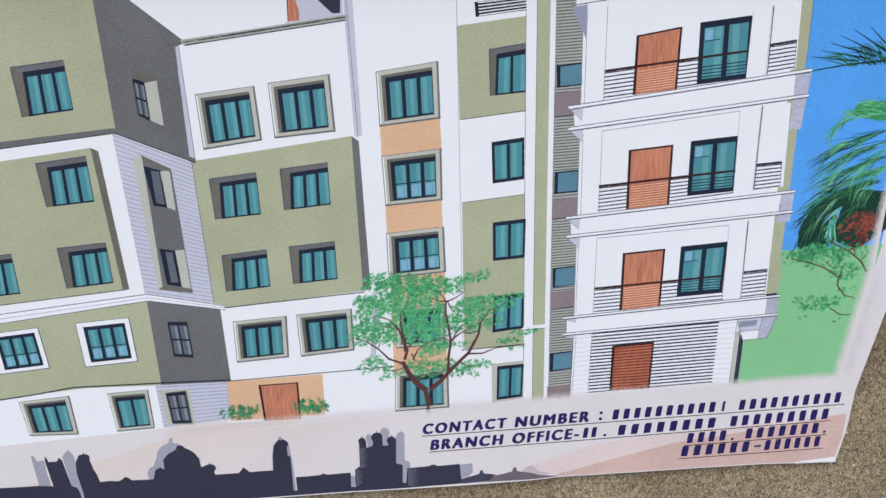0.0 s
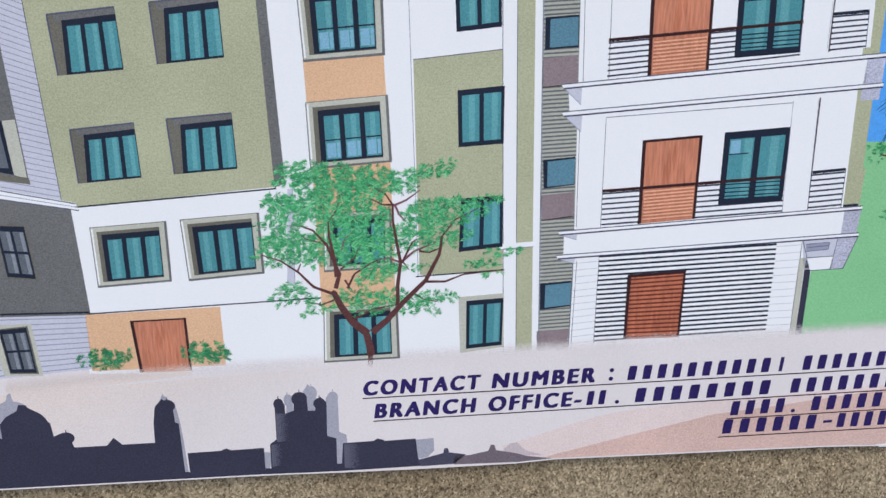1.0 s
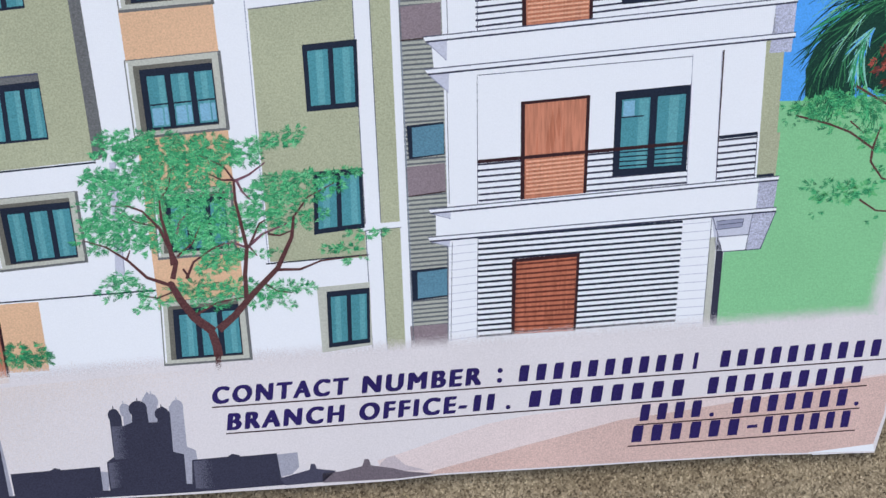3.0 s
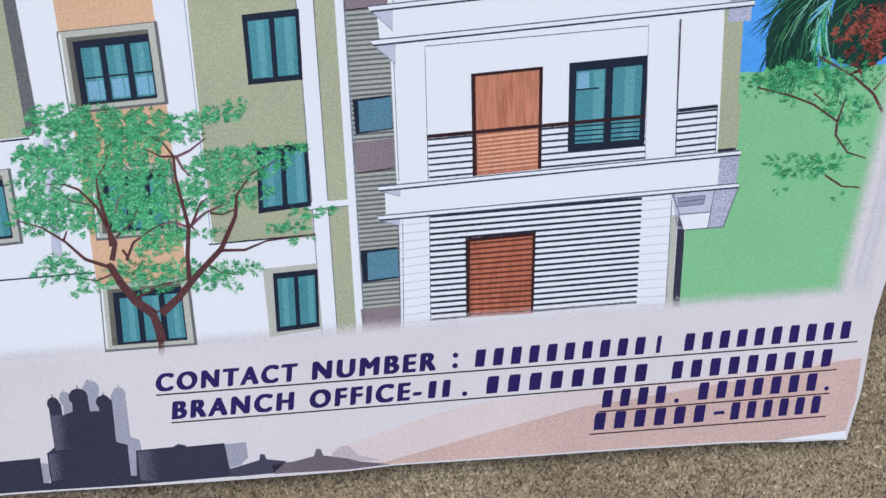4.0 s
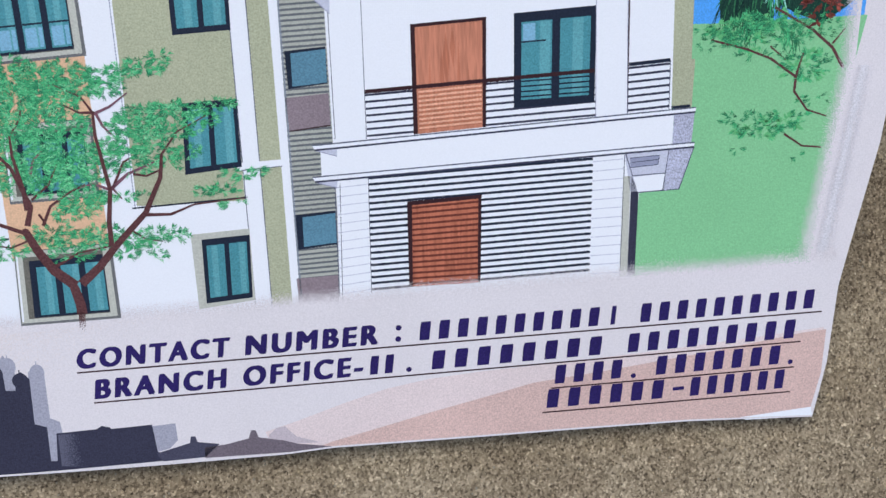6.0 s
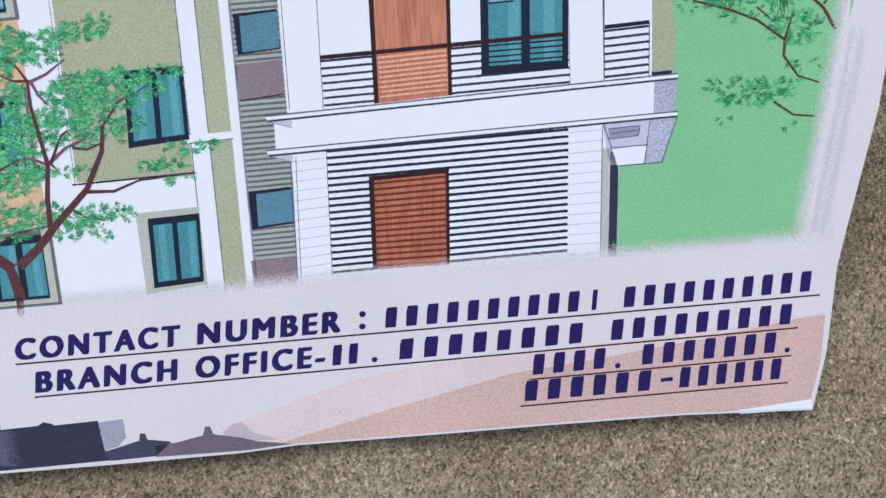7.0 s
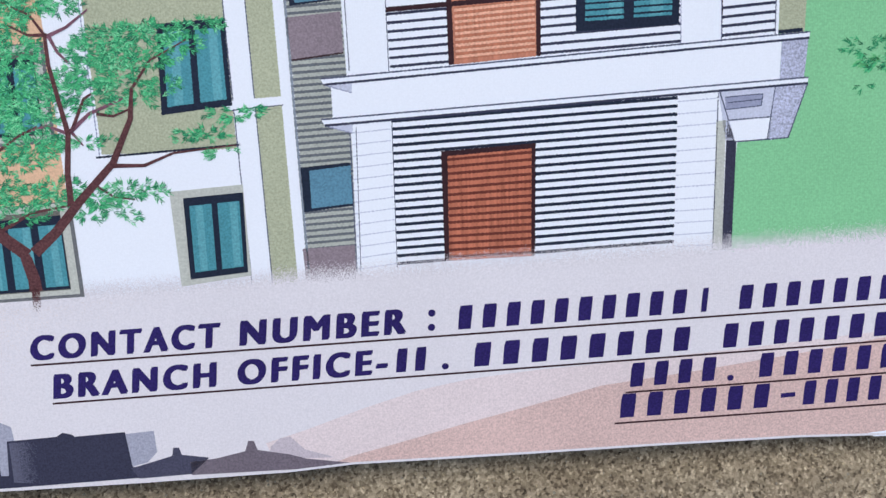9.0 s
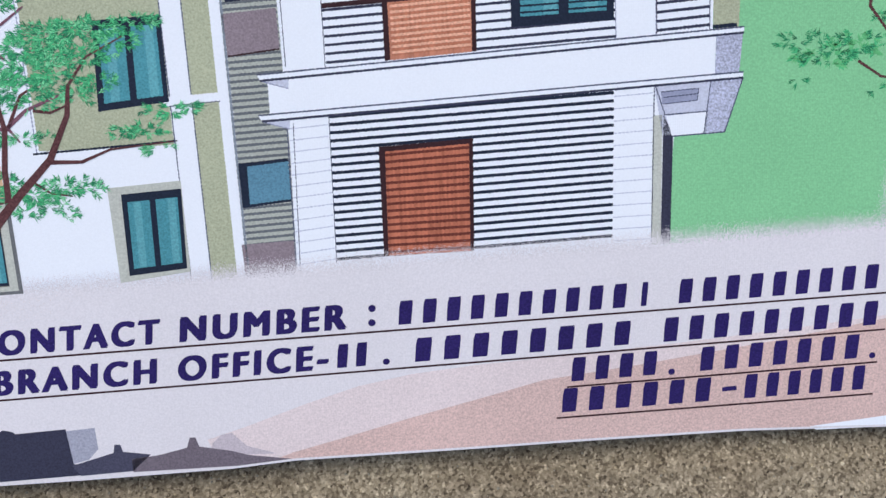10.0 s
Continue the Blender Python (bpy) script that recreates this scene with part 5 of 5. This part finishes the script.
# palm and bough at the margin
limb(bark, 20, 1.4, 1.8, 412.3, 190.8, 436.6, 183.9, 453.0, 177.3, 470.9, 164.7)
limb(bark, 20, 2.2, 1.0, 470.9, 164.7, 470.6, 154.9, 480.2, 142.4, 493.7, 137.7)
limb(bark, 20, 2.0, 1.0, 470.9, 164.7, 475.3, 179.7)
limb(bark, 20, 1.4, 0.8, 452.4, 185.1, 463.1, 176.4)
limb(bark, 20, 1.6, 2.4, 454.4, 209.8, 480.4, 194.9, 495.2, 182.6, 503.0, 169.8)
limb(bark, 20, 1.6, 1.2, 465.1, 127.2, 478.2, 118.4, 491.5, 116.8)
limb(bark, 20, 1.6, 1.0, 495.0, 185.0, 503.0, 194.3)
foliage("bough_leaves", (lawn_mid, lawn_mid, leaf_a), 15, 800, 4.2, [(420, 198, 13, 4), (435, 199, 24, 5), (455, 202, 20, 6), (452, 132, 21, 6), (465, 137, 15, 6), (478, 172, 15, 10), (436, 188, 20, 5)], "pale green wash of a bough")
sprays("bough_leaves", (leaf_c, palm_mid, leaf_a, leaf_c, leaf_deep), 18, 0.9, [(418, 198, 13, 4), (435, 199, 22, 4), (455, 202, 20, 5), (483, 197, 16, 7), (418, 189, 12, 4), (436, 192, 18, 4), (432, 139, 13, 3.5), (452, 132, 18, 4.5), (465, 137, 11, 4), (478, 172, 15, 9), (464, 192, 14, 6), (445, 179, 14, 1.6), (433, 119, 3, 2), (475, 112, 4, 2), (484, 150, 11, 2.5)], "green printed leaves of a bough")
poly("palm_shade", palm_dark, 11, 417.8, 202.1, 416.6, 223.0, 422.0, 238.0, 434.4, 252.5, 451.6, 265.3, 487.0, 268.8, 517.2, 264.0, 523.2, 223.8, 502.2, 208.1, 486.9, 198.8, 469.4, 205.3, 458.8, 210.6, 451.5, 200.9)
poly("palm_crown", leaf_c, 11, 457.7, 354.1, 466.9, 364.9, 479.2, 367.5, 504.7, 367.8, 507.9, 346.5, 492.0, 345.9, 475.4, 349.7)
blades((palm_mid, palm_dark, forest, palm_light, forest, leaf_c), 14, 60, 9, 0.9, 509.4, 336.4, 459.8, 324.6, 424.5, 300.8, seed=31)
blades((palm_mid, palm_dark, forest, palm_light, forest, leaf_c), 14, 60, 9, 0.9, 511.6, 322.4, 454.9, 313.5, 423.2, 280.4, seed=32)
blades((palm_mid, palm_dark, forest, palm_light, forest, leaf_c), 14, 60, 9, 0.9, 514.0, 306.3, 463.3, 299.0, 424.0, 263.5, seed=33)
blades((palm_mid, palm_dark, forest, palm_light, forest, leaf_c), 15, 60, 10, 0.9, 516.5, 290.1, 458.7, 285.1, 420.7, 247.9, seed=34)
blades((palm_dark, forest, palm_dark, palm_mid), 14, 80, 11, 1.1, 505.3, 277.7, 447.7, 270.7, 416.6, 228.3, seed=35)
blades((palm_dark, forest, palm_dark, palm_mid), 14, 90, 10, 1.1, 486.5, 272.1, 429.8, 258.6, 421.0, 202.6, seed=36)
blades((palm_dark, forest, palm_dark, palm_mid), 14, 80, 9, 1.1, 468.2, 263.2, 431.0, 248.7, 432.1, 197.9, seed=37)
blades((palm_dark, forest, palm_dark, palm_mid), 14, 60, 7, 1.1, 455.5, 260.6, 438.8, 238.4, 444.0, 197.2, seed=38)
blades((palm_dark, forest, palm_dark, palm_mid), 15, 70, 10, 1.1, 507.7, 261.2, 463.8, 247.0, 463.7, 208.3, seed=39)
blades((palm_dark, forest, palm_dark, palm_mid), 15, 50, 9, 1.1, 518.2, 257.4, 491.2, 238.9, 476.9, 199.4, seed=40)
blades((palm_light, leaf_a, leaf_b, palm_mid, leaf_c), 16, 46, 8, 0.8, 507.2, 350.9, 474.3, 357.8, 452.0, 353.7, seed=41)
blades((palm_light, leaf_a, leaf_b, palm_mid, leaf_c), 16, 40, 7, 0.8, 505.8, 360.3, 478.9, 370.0, 461.9, 364.5, seed=42)
blades((palm_light, leaf_a, leaf_b, palm_mid, leaf_c), 16, 44, 7, 0.8, 463.6, 352.6, 447.2, 347.1, 435.6, 324.4, seed=43)
blades((palm_light, leaf_a, leaf_b, palm_mid, leaf_c), 16, 36, 6, 0.8, 473.1, 320.9, 446.9, 325.2, 440.0, 309.7, seed=44)
blades((palm_light, leaf_a, leaf_b, palm_mid, leaf_c), 17, 46, 12, 0.7, 512.7, 314.7, 484.6, 307.7, 464.9, 263.4, seed=45)
blades((palm_light, leaf_a, leaf_b, palm_mid, leaf_c), 17, 46, 12, 0.7, 515.5, 296.6, 493.5, 291.2, 482.7, 252.6, seed=46)
blades((palm_light, leaf_a, leaf_b, palm_mid, leaf_c), 17, 30, 10, 0.7, 484.7, 329.9, 455.9, 305.8, 438.7, 264.7, seed=47)
blades((palm_light, palm_light, mint), 17, 12, 6, 0.7, 461.6, 263.5, 438.0, 245.0, 429.4, 208.9, seed=48)
blades((leaf_c, mint, mint, palm_mid, azure), 16, 70, 7, 1.3, 463.4, 250.3, 450.7, 237.8, 453.5, 206.2, seed=49)
blades((palm_mid, palm_dark, leaf_c, leaf_c), 14, 60, 10, 0.8, 435.6, 211.9, 436.0, 198.4, 436.6, 182.7, seed=50)
blades((palm_mid, leaf_c, leaf_c, leaf_a), 14, 40, 9, 0.8, 459.7, 203.8, 462.9, 194.8, 467.6, 179.5, seed=51)
strands((palm_dark, palm_mid), 14, 26, 1.3, (511.0, 407.8), (448.4, 406.3), (481.0, 439.8), (409.8, 417.1), 4)
limb(palm_dark, 16, 3.0, 1.2, 510.2, 412.6, 472.9, 410.3, 442.0, 407.7, 409.1, 402.8)
limb(palm_dark, 16, 2.6, 0.6, 496.3, 421.5, 468.1, 447.8)
limb(palm_dark, 16, 2.6, 0.6, 490.1, 420.5, 450.5, 445.4)
limb(palm_dark, 16, 2.6, 0.6, 484.2, 418.3, 436.5, 439.3)
limb(palm_dark, 16, 2.6, 0.6, 478.3, 416.1, 426.4, 432.0)
limb(palm_dark, 16, 2.6, 0.6, 472.3, 413.9, 418.2, 424.0)
limb(palm_dark, 16, 2.6, 0.6, 460.1, 411.9, 407.3, 417.8)
foliage("palm_bloom", (bloom, bloom_dark, bloom_dark, bark), 21, 420, 5.0, [(487, 224, 20, 16), (497, 232, 14, 10), (484, 210, 9, 9)], "red printed palm fruit")
foliage("palm_bloom", (bloom, bloom, bloom, bloom_dark), 25, 260, 3.6, [(487, 226, 15, 10), (499, 230, 10, 8)], "red printed palm fruit")

# ---- behind the banner: the low wall that it leans on ----
bm = bmesh.new()
bmesh.ops.create_cube(bm, size=1.0, matrix=Matrix.Translation((0.0, 0.668, 0.21)) @ Matrix.Diagonal((5.0, 0.16, 0.44, 1)))
bmesh.ops.bevel(bm, geom=bm.edges[:], offset=0.008, segments=2, affect="EDGES")
wall_mesh = bpy.data.meshes.new("wall_north")
bm.to_mesh(wall_mesh)
wall_mesh.materials.append(concrete)
tagged(new("wall_north", wall_mesh), "low plain concrete wall behind the banner", "wall", kind="structure")


# ---- grit and pebbles on the ground ----
def grains(name, count, smallest, largest, x0, x1, y0, y1, seed):
    """Loose sand grains as one mesh of little uneven stones."""
    rnd = np.random.RandomState(seed)
    shape = np.array([(1, 0, 0), (0, 1, 0), (-1, 0, 0), (0, -1, 0), (0, 0, 0.8), (0, 0, -0.5)], float)
    tris = np.array([(0, 1, 4), (1, 2, 4), (2, 3, 4), (3, 0, 4), (1, 0, 5), (2, 1, 5), (3, 2, 5), (0, 3, 5)])
    size = smallest + (largest - smallest) * rnd.rand(count) ** 4
    at = np.stack([rnd.uniform(x0, x1, count), rnd.uniform(y0, y1, count)], 1)
    verts, faces = [], []
    for i in range(count):
        k = shape * (size[i] / 2) * rnd.uniform(0.65, 1.25, (6, 1)) * np.array([1.0, rnd.uniform(0.6, 1.0), rnd.uniform(0.5, 0.9)])
        a = rnd.uniform(0, 6.28)
        x, y = k[:, 0] * math.cos(a) - k[:, 1] * math.sin(a), k[:, 0] * math.sin(a) + k[:, 1] * math.cos(a)
        z = unevenness(at[i, 0], at[i, 1]) + size[i] * 0.12
        verts.extend(zip(x + at[i, 0], y + at[i, 1], k[:, 2] + z))
        faces.extend(tuple(t) for t in (tris + 6 * i).tolist())
    kinds = rnd.choice(4, count, p=(0.40, 0.36, 0.04, 0.20))
    ob = mesh_object(name, verts, faces, pebble_mats, None, [int(k) for k in np.repeat(kinds, 8)])
    return tagged(ob, "loose sandy grit scattered over the concrete", "grit", kind="stuff")


grains("grit", 15000, 0.0006, 0.0026, -0.45, 0.62, -0.10, 0.075, 5)
grains("grit", 8000, 0.0006, 0.0026, 0.49, 0.72, 0.06, 0.40, 6)


def pebble(x, y, size, m, label, seed):
    bm = bmesh.new()
    bmesh.ops.create_icosphere(bm, subdivisions=2, radius=size / 2)
    for v in bm.verts:
        v.co *= 1 + 0.6 * noise.noise(v.co * (2.2 / size) + Vector((seed, 0, 0)))
        v.co.z *= 0.7
    me = bpy.data.meshes.new("pebble")
    bm.to_mesh(me)
    me.materials.append(m)
    ob = new("pebble", me)
    ob.location = (x, y, unevenness(x, y) + size * 0.25)
    tagged(ob, label, "pebble", "pebbles on the concrete")


pebble(0.5252, 0.0640, 0.0036, pebble_mats[2], "small pale stone lying on the concrete", 0)
pebble(0.4679, 0.0147, 0.0022, pebble_mats[2], "small pale stone lying on the concrete", 1)
pebble(0.4361, 0.0299, 0.0022, pebble_mats[2], "small pale stone lying on the concrete", 2)
pebble(0.5305, 0.0241, 0.0022, pebble_mats[2], "small pale stone lying on the concrete", 3)
pebble(0.5148, 0.0506, 0.0018, pebble_mats[2], "small pale stone lying on the concrete", 4)
pebble(0.5009, 0.0283, 0.0020, pebble_mats[2], "small pale stone lying on the concrete", 5)
pebble(0.4713, 0.0192, 0.0018, pebble_mats[0], "small pale stone lying on the concrete", 6)
